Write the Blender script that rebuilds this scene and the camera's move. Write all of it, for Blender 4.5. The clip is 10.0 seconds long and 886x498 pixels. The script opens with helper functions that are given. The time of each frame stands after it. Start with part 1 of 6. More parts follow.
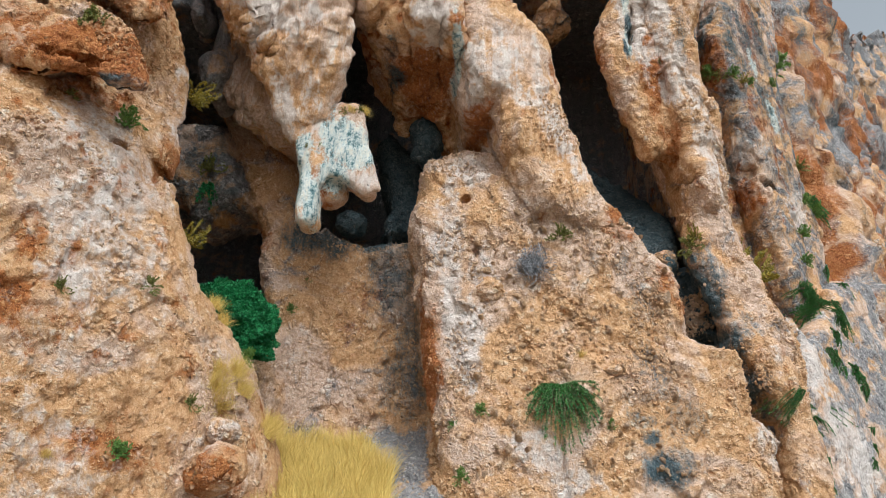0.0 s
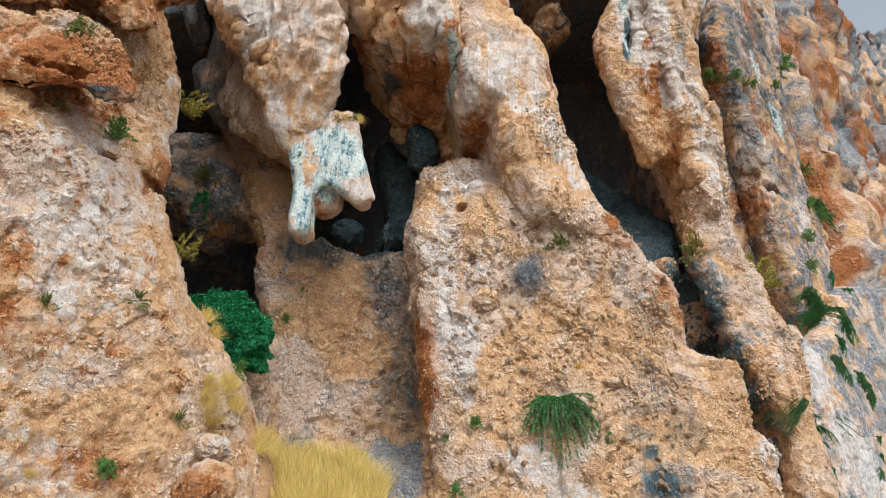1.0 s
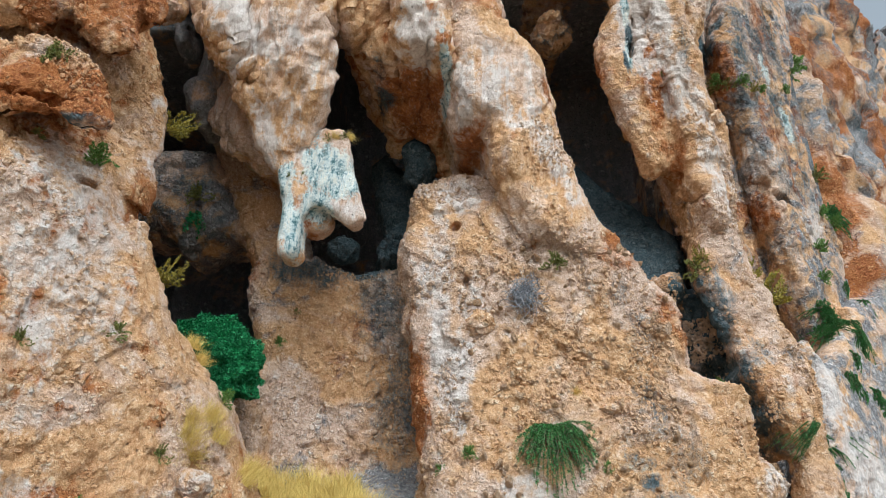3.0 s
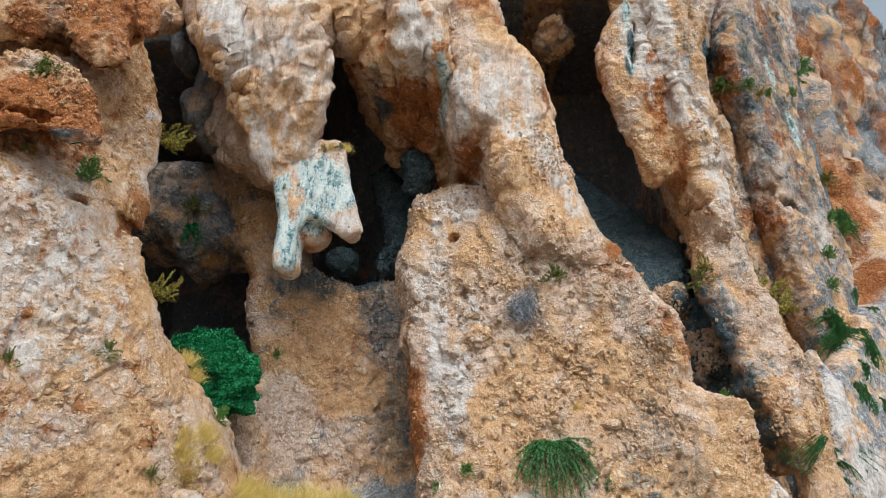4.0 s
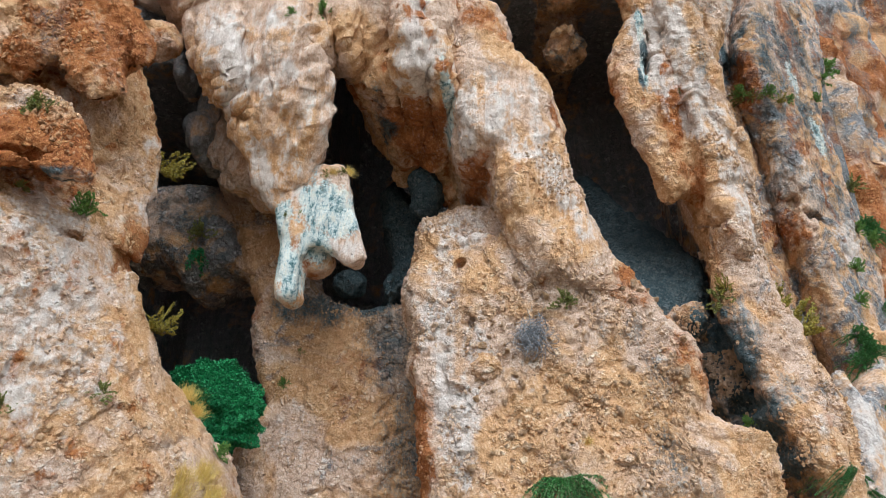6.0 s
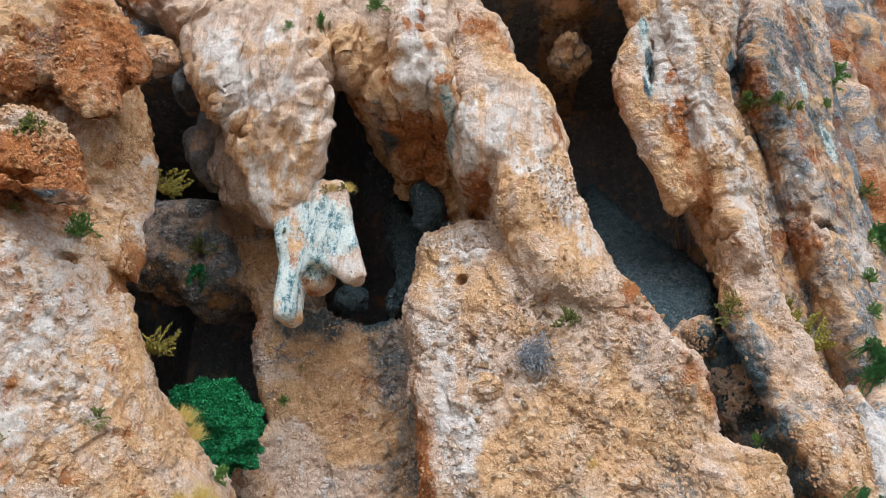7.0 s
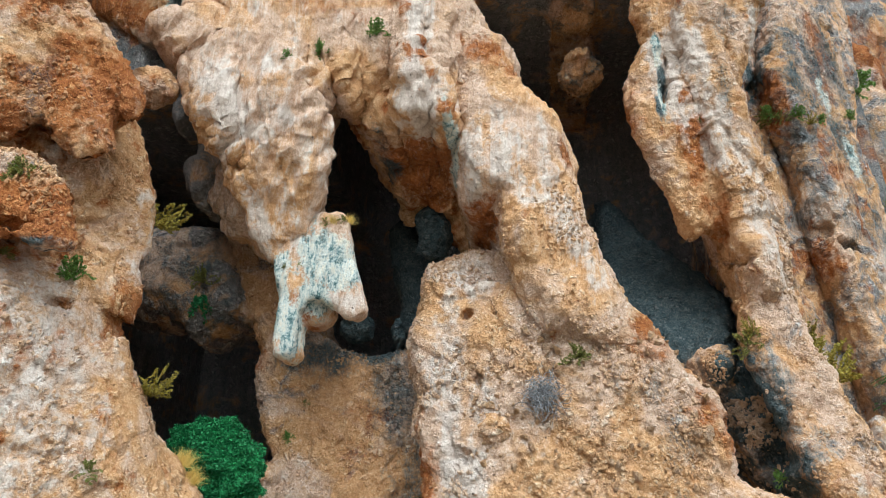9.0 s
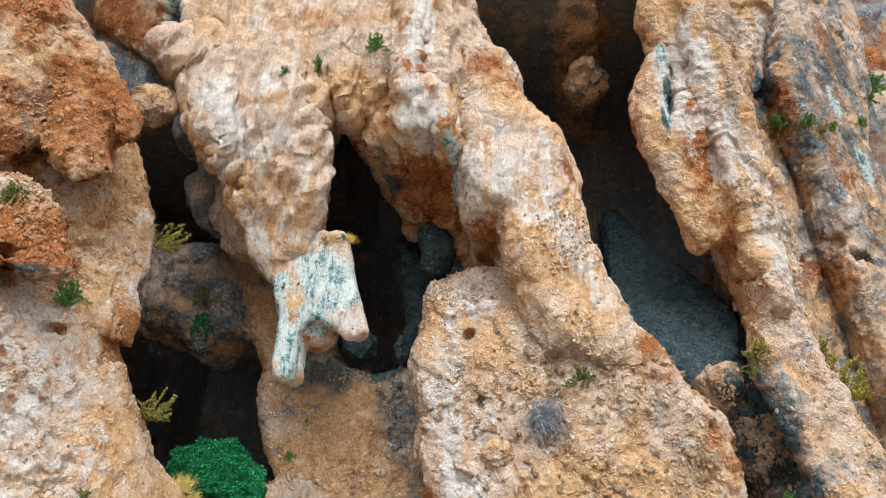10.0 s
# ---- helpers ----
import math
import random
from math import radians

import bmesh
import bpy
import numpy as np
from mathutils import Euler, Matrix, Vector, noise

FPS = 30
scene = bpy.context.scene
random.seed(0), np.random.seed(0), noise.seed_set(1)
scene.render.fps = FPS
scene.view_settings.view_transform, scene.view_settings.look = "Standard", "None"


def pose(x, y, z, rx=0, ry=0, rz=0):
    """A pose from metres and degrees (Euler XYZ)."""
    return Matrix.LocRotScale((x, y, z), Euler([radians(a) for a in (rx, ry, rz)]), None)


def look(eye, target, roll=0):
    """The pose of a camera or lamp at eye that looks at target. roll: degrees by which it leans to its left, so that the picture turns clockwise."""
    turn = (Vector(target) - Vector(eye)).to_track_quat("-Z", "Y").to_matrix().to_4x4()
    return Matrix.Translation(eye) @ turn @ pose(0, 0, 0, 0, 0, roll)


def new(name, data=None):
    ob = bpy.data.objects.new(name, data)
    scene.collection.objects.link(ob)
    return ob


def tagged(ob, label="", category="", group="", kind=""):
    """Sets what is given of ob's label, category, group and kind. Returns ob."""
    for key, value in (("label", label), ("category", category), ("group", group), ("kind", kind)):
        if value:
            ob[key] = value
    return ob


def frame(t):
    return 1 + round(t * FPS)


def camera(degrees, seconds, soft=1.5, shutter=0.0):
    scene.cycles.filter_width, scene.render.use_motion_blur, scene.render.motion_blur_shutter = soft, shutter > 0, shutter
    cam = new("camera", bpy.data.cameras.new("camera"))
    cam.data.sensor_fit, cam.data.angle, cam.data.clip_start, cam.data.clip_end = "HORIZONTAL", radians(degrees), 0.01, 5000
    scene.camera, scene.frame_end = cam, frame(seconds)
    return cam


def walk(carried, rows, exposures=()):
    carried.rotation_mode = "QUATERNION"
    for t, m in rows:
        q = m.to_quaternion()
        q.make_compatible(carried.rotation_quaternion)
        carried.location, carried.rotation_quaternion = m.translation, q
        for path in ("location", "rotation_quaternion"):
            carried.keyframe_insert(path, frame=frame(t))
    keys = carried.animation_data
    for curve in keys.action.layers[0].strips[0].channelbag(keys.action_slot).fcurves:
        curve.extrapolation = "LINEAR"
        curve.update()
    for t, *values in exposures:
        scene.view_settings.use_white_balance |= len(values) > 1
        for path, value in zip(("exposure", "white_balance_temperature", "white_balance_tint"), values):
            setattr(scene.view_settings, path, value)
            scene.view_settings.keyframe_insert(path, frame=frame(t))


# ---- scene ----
cam = camera(65.1, 10.0, 0.5)
METRES, EYE, TILT, LEAN, TURN = 4.5, 4.0, 24.0, 0.0, 0.0
ROWS = [
    (0.0, 0.0, 0.0, 0.0, 0.0, 0.0, -0.0),
    (0.5, 0.029, 0.0242, 0.0226, 0.27, 0.02, 0.14),
    (1.0, 0.0624, 0.0504, 0.047, 0.61, 0.04, 0.31),
    (1.5, 0.0908, 0.0741, 0.0692, 0.93, 0.05, 0.47),
    (2.0, 0.1211, 0.1006, 0.0934, 1.29, 0.08, 0.65),
    (2.5, 0.152, 0.1276, 0.1188, 1.66, 0.1, 0.83),
    (4.0, 0.2393, 0.2118, 0.2057, 2.8, 0.15, 1.36),
    (4.5, 0.2605, 0.2373, 0.2322, 3.19, 0.17, 1.54),
    (5.0, 0.2815, 0.266, 0.2631, 3.74, 0.21, 1.79),
    (5.5, 0.3053, 0.294, 0.2934, 4.33, 0.22, 2.04),
    (7.0, 0.3738, 0.3853, 0.4042, 5.71, 0.33, 2.62),
    (7.5, 0.391, 0.4131, 0.4399, 6.12, 0.34, 2.77),
    (8.0, 0.4094, 0.4433, 0.4794, 6.57, 0.36, 2.94),
    (8.5, 0.4284, 0.4743, 0.519, 7.0, 0.39, 3.13),
    (9.0, 0.4495, 0.5039, 0.5598, 7.42, 0.41, 3.3),
    (9.5, 0.4716, 0.5318, 0.601, 7.83, 0.43, 3.47),
    (10.0, 0.4958, 0.5608, 0.6456, 8.37, 0.46, 3.69),
]
walk(cam, [(t, pose(0, 0, EYE, TILT, LEAN, TURN) @ pose(METRES * x, METRES * y, METRES * z, 90 + pitch, roll, yaw)) for t, x, y, z, yaw, pitch, roll in ROWS],
     exposures=[(0.0, -0.36, 5850, 4), (0.5, -0.24, 5950, 0), (1.0, -0.28, 5700, 3), (2.0, -0.30, 5500, 2), (4.5, -0.42, 5600, 1), (5.5, -0.38, 5600, 2), (7.0, -0.30, 5500, 4), (8.5, -0.38, 5650, 2), (9.0, -0.28, 5800, 0), (10.0, -0.14, 5650, 1)])

# ---- light ----
world = bpy.data.worlds.new("sky")
scene.world = world
world.use_nodes = True
sky = world.node_tree.nodes.new("ShaderNodeTexSky")
sky.sky_type, sky.sun_disc = "NISHITA", False
sky.sun_elevation, sky.sun_rotation = radians(47), radians(163)
sky.dust_density, sky.air_density, sky.ozone_density = 5.0, 1.0, 1.0
back = world.node_tree.nodes["Background"]
veil = world.node_tree.nodes.new("ShaderNodeHueSaturation")
veil.inputs["Saturation"].default_value = 0.12
world.node_tree.links.new(sky.outputs[0], veil.inputs["Color"])
world.node_tree.links.new(veil.outputs[0], back.inputs[0])
back.inputs[1].default_value = 0.24
sun = new("sun", bpy.data.lights.new("sun", "SUN"))
sun.data.energy, sun.data.angle, sun.data.color = 1.2, radians(45), (1.0, 0.96, 0.90)
sun.matrix_world = look((4, -14, 15.5), (0, 0, 0))


# ---- materials ----
def nodes_of(name):
    m = bpy.data.materials.new(name)
    m.use_nodes = True
    t = m.node_tree
    return m, t, t.nodes["Principled BSDF"]


class Graph:
    """Short names for the nodes that the materials use."""

    def __init__(self, tree):
        self.t = tree
        self.coord = tree.nodes.new("ShaderNodeTexCoord").outputs["Object"]

    def link(self, a, b):
        if isinstance(a, (int, float)):
            b.default_value = a
        elif isinstance(a, tuple):
            b.default_value = (*a, 1.0) if len(a) == 3 and len(b.default_value) == 4 else a
        else:
            self.t.links.new(a, b)

    def stretch(self, s):
        n = self.t.nodes.new("ShaderNodeMapping")
        n.inputs["Scale"].default_value = s
        self.link(self.coord, n.inputs["Vector"])
        return n.outputs[0]

    def noise(self, scale, detail=4, rough=0.55, vector=None, twist=0.0):
        n = self.t.nodes.new("ShaderNodeTexNoise")
        n.inputs["Scale"].default_value, n.inputs["Detail"].default_value = scale, detail
        n.inputs["Roughness"].default_value, n.inputs["Distortion"].default_value = rough, twist
        self.link(vector or self.coord, n.inputs["Vector"])
        return n.outputs["Fac"]

    def voronoi(self, scale, vector=None, feature="F1"):
        n = self.t.nodes.new("ShaderNodeTexVoronoi")
        n.feature = feature
        n.inputs["Scale"].default_value = scale
        self.link(vector or self.coord, n.inputs["Vector"])
        return n.outputs

    def math(self, op, a, b=0.0, clamp=False):
        n = self.t.nodes.new("ShaderNodeMath")
        n.operation, n.use_clamp = op, clamp
        self.link(a, n.inputs[0])
        self.link(b, n.inputs[1])
        return n.outputs[0]

    def fit(self, a, low, high, to_low=0.0, to_high=1.0):
        n = self.t.nodes.new("ShaderNodeMapRange")
        for i, v in enumerate((low, high, to_low, to_high)):
            n.inputs[i + 1].default_value = v
        self.link(a, n.inputs[0])
        return n.outputs[0]

    def mix(self, fac, a, b, blend="MIX"):
        n = self.t.nodes.new("ShaderNodeMix")
        n.data_type, n.blend_type = "RGBA", blend
        self.link(fac, n.inputs[0])
        self.link(a, n.inputs[6])
        self.link(b, n.inputs[7])
        return n.outputs[2]

    def ramp(self, fac, stops):
        n = self.t.nodes.new("ShaderNodeValToRGB")
        el = n.color_ramp.elements
        while len(el) < len(stops):
            el.new(0.5)
        for e, (p, c) in zip(el, stops):
            e.position, e.color = p, (*c, 1)
        self.link(fac, n.inputs[0])
        return n.outputs[0]

    def value(self, name):
        n = self.t.nodes.new("ShaderNodeAttribute")
        n.attribute_name = name
        return n.outputs["Fac"]

    def bump(self, height, distance, strength=1.0, normal=None):
        n = self.t.nodes.new("ShaderNodeBump")
        n.inputs["Strength"].default_value, n.inputs["Distance"].default_value = strength, distance
        self.link(height, n.inputs["Height"])
        if normal:
            self.link(normal, n.inputs["Normal"])
        return n.outputs[0]


def rock_material(name="rock", fresh=0.0):
    """Limestone and conglomerate; fresh: how far loose stones are lighter than their matrix."""
    m, t, out = nodes_of(name)
    g = Graph(t)
    smooth = g.value("smooth")
    rough_part = g.fit(smooth, 0.1, 0.9, 1.0, 0.22)
    # warped coordinates, so that stones have no regular outline
    warp = t.nodes.new("ShaderNodeTexNoise")
    warp.inputs["Scale"].default_value, warp.inputs["Detail"].default_value = 5.0, 3
    g.link(g.coord, warp.inputs["Vector"])
    move = t.nodes.new("ShaderNodeVectorMath")
    move.operation = "MULTIPLY_ADD"
    g.link(warp.outputs["Color"], move.inputs[0])
    move.inputs[1].default_value = (0.16, 0.16, 0.16)
    g.link(g.coord, move.inputs[2])
    bent = move.outputs[0]
    broad = g.noise(0.42, 10, 0.64, twist=0.8)
    patch = g.noise(1.1, 10, 0.68, twist=0.5)
    mid, fine = g.noise(3.6, 8, 0.68, twist=0.4), g.noise(17, 6, 0.72)
    grit = g.noise(60, 3, 0.7)
    streak = g.noise(1.0, 8, 0.66, g.stretch((5.5, 5.5, 0.42)), 0.3)
    thin = g.noise(1.0, 6, 0.64, g.stretch((13.0, 13.0, 0.5)), 0.2)

    # bedded stones of three sizes: a stone where the cell's number is high, matrix elsewhere
    def stones(scale, share, rim):
        edge, cell = g.voronoi(scale, bent, "DISTANCE_TO_EDGE")["Distance"], g.voronoi(scale, bent)["Color"]
        split = t.nodes.new("ShaderNodeSeparateColor")
        g.link(cell, split.inputs[0])
        there = g.math("GREATER_THAN", split.outputs[0], 1.0 - share)
        body = g.math("MULTIPLY", g.fit(edge, 0.02, rim), there)
        return body, split.outputs[1], g.math("MULTIPLY", g.fit(edge, 0.10, 0.02), there)

    large, large_tone, large_gap = stones(6.5, 0.30, 0.26)
    small, small_tone, small_gap = stones(15.0, 0.42, 0.32)
    crumb, crumb_tone, crumb_gap = stones(36.0, 0.45, 0.36)
    bed = g.math("MULTIPLY", g.fit(patch, 0.38, 0.56, 0.15, 1.0), rough_part)

    def vary(body, tone, size):
        return g.math("MULTIPLY", g.math("MULTIPLY", body, g.math("SUBTRACT", tone, 0.20)), size)

    tone = g.math("ADD", g.fit(mid, 0.25, 0.75, -0.16, 0.16), g.fit(fine, 0.25, 0.75, -0.30, 0.30))
    tone = g.math("ADD", tone, g.math("MULTIPLY", g.fit(grit, 0.25, 0.75, -0.44, 0.44), g.fit(smooth, 0.0, 1.0, 1.0, 0.55)))
    chips = g.math("ADD", g.math("ADD", vary(large, large_tone, 0.55), vary(small, small_tone, 0.60)), vary(crumb, crumb_tone, 0.55))
    gaps = g.math("ADD", g.math("ADD", g.math("MULTIPLY", large_gap, 0.16), g.math("MULTIPLY", small_gap, 0.18)), g.math("MULTIPLY", crumb_gap, 0.16))
    tone = g.math("ADD", tone, g.math("MULTIPLY", g.math("SUBTRACT", chips, gaps), bed))
    tone = g.math("ADD", tone, g.math("MULTIPLY", g.fit(streak, 0.3, 0.7, -0.18, 0.18), smooth))
    level = g.math("ADD", tone, 0.54, True)
    sand = g.ramp(level, [(0, (0.17, 0.078, 0.032)), (0.30, (0.49, 0.250, 0.108)), (0.60, (0.68, 0.395, 0.196)), (1, (0.86, 0.67, 0.46))])
    buff = g.ramp(level, [(0, (0.19, 0.116, 0.076)), (0.30, (0.51, 0.325, 0.218)), (0.62, (0.70, 0.500, 0.375)), (1, (0.86, 0.74, 0.63))])
    colour = g.mix(g.fit(g.math("ADD", broad, g.math("MULTIPLY", smooth, 0.05)), 0.47, 0.57), sand, buff)
    greys = g.ramp(level, [(0, (0.045, 0.046, 0.052)), (0.35, (0.165, 0.158, 0.160)), (0.68, (0.36, 0.335, 0.328)), (1, (0.64, 0.60, 0.57))])
    colour = g.mix(g.fit(g.math("ADD", g.value("grey"), g.fit(patch, 0.3, 0.7, -0.5, 0.5)), 0.42, 0.66), colour, greys)
    rusts = g.ramp(level, [(0, (0.060, 0.016, 0.007)), (0.35, (0.27, 0.078, 0.020)), (0.70, (0.46, 0.160, 0.042)), (1, (0.66, 0.36, 0.15))])
    rust_cover = g.math("ADD", g.value("rust"), g.math("ADD", g.fit(patch, 0.35, 0.65, -0.28, 0.28), g.fit(fine, 0.3, 0.7, -0.2, 0.2)))
    colour = g.mix(g.fit(rust_cover, 0.36, 0.66, 0.0, 0.95), colour, rusts)
    pales = g.ramp(level, [(0, (0.27, 0.215, 0.18)), (0.28, (0.55, 0.455, 0.395)), (0.62, (0.71, 0.625, 0.565)), (1, (0.84, 0.79, 0.75))])
    cover = g.math("ADD", g.value("pale"), g.math("ADD", g.fit(mid, 0.3, 0.7, -0.38, 0.38), g.math("MULTIPLY", g.fit(streak, 0.3, 0.7, -0.38, 0.38), g.fit(smooth, 0.0, 0.8, 0.3, 1.0))))
    colour = g.mix(g.fit(cover, 0.38, 0.84, 0.0, 0.85), colour, pales)
    # dark rock and stains; inside the caves this colour also stands in for shade
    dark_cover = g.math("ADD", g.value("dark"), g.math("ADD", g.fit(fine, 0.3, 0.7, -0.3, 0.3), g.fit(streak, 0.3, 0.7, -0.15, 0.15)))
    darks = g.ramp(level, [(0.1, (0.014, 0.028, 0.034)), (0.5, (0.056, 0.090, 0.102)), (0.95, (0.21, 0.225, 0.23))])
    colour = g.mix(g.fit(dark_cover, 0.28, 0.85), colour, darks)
    # thin weather streaks on the smoother rock
    colour = g.mix(g.math("MULTIPLY", g.fit(thin, 0.55, 0.66), g.fit(smooth, 0.2, 0.9, 0.0, 0.35)), colour, (0.27, 0.18, 0.12))
    colour = g.mix(g.math("MULTIPLY", g.fit(thin, 0.45, 0.36), g.fit(smooth, 0.2, 0.9, 0.0, 0.35)), colour, (0.84, 0.77, 0.68))
    drip = g.noise(1.0, 8, 0.70, g.stretch((6.0, 6.0, 1.9)), 0.4)
    teals = g.ramp(g.math("ADD", g.math("MULTIPLY", drip, 0.62), g.math("MULTIPLY", fine, 0.38)),
                   [(0.36, (0.030, 0.066, 0.074)), (0.43, (0.11, 0.195, 0.205)), (0.475, (0.36, 0.44, 0.43)), (0.515, (0.62, 0.65, 0.61)), (0.62, (0.76, 0.70, 0.57))])
    colour = g.mix(g.fit(g.math("ADD", g.value("teal"), g.fit(fine, 0.3, 0.7, -0.25, 0.25)), 0.35, 0.6), colour, teals)
    # open pits: a dent in the relief, their shade mixed in as dark brown
    hole = g.voronoi(9.0, bent)
    hole_pick = t.nodes.new("ShaderNodeSeparateColor")
    g.link(hole["Color"], hole_pick.inputs[0])
    pit = g.math("MULTIPLY", g.fit(hole["Distance"], 0.26, 0.12), g.math("GREATER_THAN", hole_pick.outputs[2], 0.97))
    pit = g.math("MAXIMUM", pit, g.math("MULTIPLY", g.fit(fine, 0.36, 0.29), rough_part))
    colour = g.mix(g.math("MULTIPLY", pit, 0.7), colour, (0.05, 0.032, 0.024))
    if fresh:
        colour = g.mix(fresh, colour, (0.66, 0.42, 0.235))
    g.link(colour, out.inputs["Base Color"])
    out.inputs["Roughness"].default_value = 0.92
    out.inputs["Specular IOR Level"].default_value = 0.2
    # relief, in metres
    rise = g.math("MULTIPLY", g.math("ADD", g.math("ADD", g.math("MULTIPLY", large, 0.045), g.math("MULTIPLY", small, 0.028)), g.math("MULTIPLY", crumb, 0.006)), bed)
    rise = g.math("ADD", rise, g.math("MULTIPLY", mid, 0.08))
    rise = g.math("ADD", rise, g.math("MULTIPLY", g.math("MULTIPLY", fine, 0.038), g.fit(smooth, 0.0, 1.0, 1.0, 0.55)))
    rise = g.math("ADD", rise, g.math("MULTIPLY", g.math("MULTIPLY", grit, 0.012), g.fit(smooth, 0.0, 1.0, 1.0, 0.5)))
    rise = g.math("ADD", rise, g.math("MULTIPLY", g.math("MULTIPLY", thin, 0.03), smooth))
    rise = g.math("SUBTRACT", rise, g.math("MULTIPLY", pit, 0.05))
    g.link(g.bump(rise, 1.0, 1.0), out.inputs["Normal"])
    return m


def plain_material(name, low, high, scale=8.0, rough=0.85):
    """A two-tone surface that also differs from piece to piece."""
    m, t, out = nodes_of(name)
    g = Graph(t)
    info = t.nodes.new("ShaderNodeNewGeometry")
    fac = g.math("ADD", g.math("MULTIPLY", g.noise(scale, 6, 0.6), 0.6), g.math("MULTIPLY", info.outputs["Random Per Island"], 0.55))
    g.link(g.ramp(g.fit(fac, 0.2, 0.95), [(0.0, low), (1.0, high)]), out.inputs["Base Color"])
    out.inputs["Roughness"].default_value = rough
    out.inputs["Specular IOR Level"].default_value = 0.3
    return m


rock = rock_material()
earth = plain_material("earth", (0.09, 0.075, 0.05), (0.24, 0.19, 0.13), 0.6)

# ---- numeric helpers ----
PERM = np.random.RandomState(7).permutation(256)
PERM = np.concatenate([PERM, PERM, PERM]).astype(np.int32)
GRAD = np.random.RandomState(8).normal(size=(256, 3)).astype(np.float32)
GRAD /= np.linalg.norm(GRAD, axis=1)[:, None]


def perlin(p):
    """Gradient noise of points, about -0.7 to 0.7."""
    base = np.floor(p).astype(np.int32)
    f = (p - base).astype(np.float32)
    base &= 255
    u = f * f * f * (f * (f * 6 - 15) + 10)
    total = np.zeros(len(p), np.float32)
    for i in (0, 1):
        wx = u[:, 0] if i else 1 - u[:, 0]
        for j in (0, 1):
            wy = u[:, 1] if j else 1 - u[:, 1]
            for k in (0, 1):
                wz = u[:, 2] if k else 1 - u[:, 2]
                h = PERM[PERM[PERM[base[:, 0] + i] + base[:, 1] + j] + base[:, 2] + k]
                g = GRAD[h]
                total += wx * wy * wz * (g[:, 0] * (f[:, 0] - i) + g[:, 1] * (f[:, 1] - j) + g[:, 2] * (f[:, 2] - k))
    return total


def fractal(p, octaves=3, gain=0.5):
    total, amp = np.zeros(len(p), np.float32), 1.0
    for o in range(octaves):
        total += amp * perlin(p * 2.03 ** o + 17.3 * o)
        amp *= gain
    return total


JIT = np.random.RandomState(9).rand(256, 7).astype(np.float32)


def cells(p, facets=False):
    """Distance to the nearest and second nearest cell centre, the nearest's random number, and a tilted facet of that cell."""
    p = p.astype(np.float32)
    base = np.floor(p).astype(np.int32)
    near = np.full(len(p), 9.0, np.float32)
    second = np.full(len(p), 9.0, np.float32)
    best = np.zeros(len(p), np.int32)
    slope = np.zeros(len(p), np.float32)
    for i in (-1, 0, 1):
        for j in (-1, 0, 1):
            for k in (-1, 0, 1):
                c = base + np.array((i, j, k), np.int32)
                m = c & 255
                h = PERM[PERM[PERM[m[:, 0]] + m[:, 1]] + m[:, 2]]
                r = JIT[h]
                e = c.astype(np.float32) + r[:, :3] - p
                d = np.sqrt(e[:, 0] ** 2 + e[:, 1] ** 2 + e[:, 2] ** 2)
                closer = d < near
                second = np.where(closer, near, np.minimum(second, d))
                best = np.where(closer, h, best)
                if facets:
                    slope = np.where(closer, ((r[:, 4:7] - 0.5) * e).sum(1), slope)
                near = np.where(closer, d, near)
    return near, second, JIT[best, 3], slope


def smooth_min(a, b, k):
    h = np.maximum(k - np.abs(a - b), 0) / k
    return np.minimum(a, b) - h * h * k * 0.25


def smooth_max(a, b, k):
    return -smooth_min(-a, -b, k)


def outline_distance(poly, x, z):
    """Signed distance in the x, z plane to a closed outline, negative inside."""
    shape = np.broadcast(x, z).shape
    d = np.full(shape, 1e9, np.float32)
    sign = np.ones(shape, np.float32)
    for (ax, az), (bx, bz) in zip(poly, poly[1:] + poly[:1]):
        ex, ez = bx - ax, bz - az
        wx, wz = x - ax, z - az
        s = np.clip((wx * ex + wz * ez) / (ex * ex + ez * ez + 1e-9), 0, 1)
        d = np.minimum(d, (wx - ex * s) ** 2 + (wz - ez * s) ** 2)
        c1, c2, c3 = z >= az, z < bz, ex * wz > ez * wx
        flip = (c1 & c2 & c3) | (~c1 & ~c2 & ~c3)
        sign = np.where(flip, -sign, sign)
    return (sign * np.sqrt(d)).astype(np.float32)


# ---- the cliff's forms: an outline, the depth of its face, its back ----
BODIES = []
PAD = 0.5


def slab(name, poly, face, back=27.0, bulge=(0.6, 0.8), soft=0.5, taper=0.0, lag=0.0, steep=1.0):
    """A rock mass: inside an outline seen square on, behind face(x, z), before back; its rim curls back by bulge, its sides draw in by taper."""
    def field(x, y, z):
        d = outline_distance(poly, x, z)
        rim = np.clip(1 + d / bulge[1], 0, 1)
        f = face(x, z) + bulge[0] * rim * rim
        if taper:
            d = d + np.float32(taper) * np.clip(y - f - (lag(x, z) if callable(lag) else np.float32(lag)), 0, None)
        return smooth_max(smooth_max(d, (f - y) / np.float32(steep), soft), y - np.float32(back), soft)
    xs, zs = [p[0] for p in poly], [p[1] for p in poly]
    gx, gz = np.meshgrid(np.linspace(min(xs), max(xs), 9), np.linspace(min(zs), max(zs), 9))
    BODIES.append((name, field, (min(xs) - PAD, float(np.min(face(gx, gz))) - PAD, min(zs) - PAD), (max(xs) + PAD, back + PAD, max(zs) + PAD)))


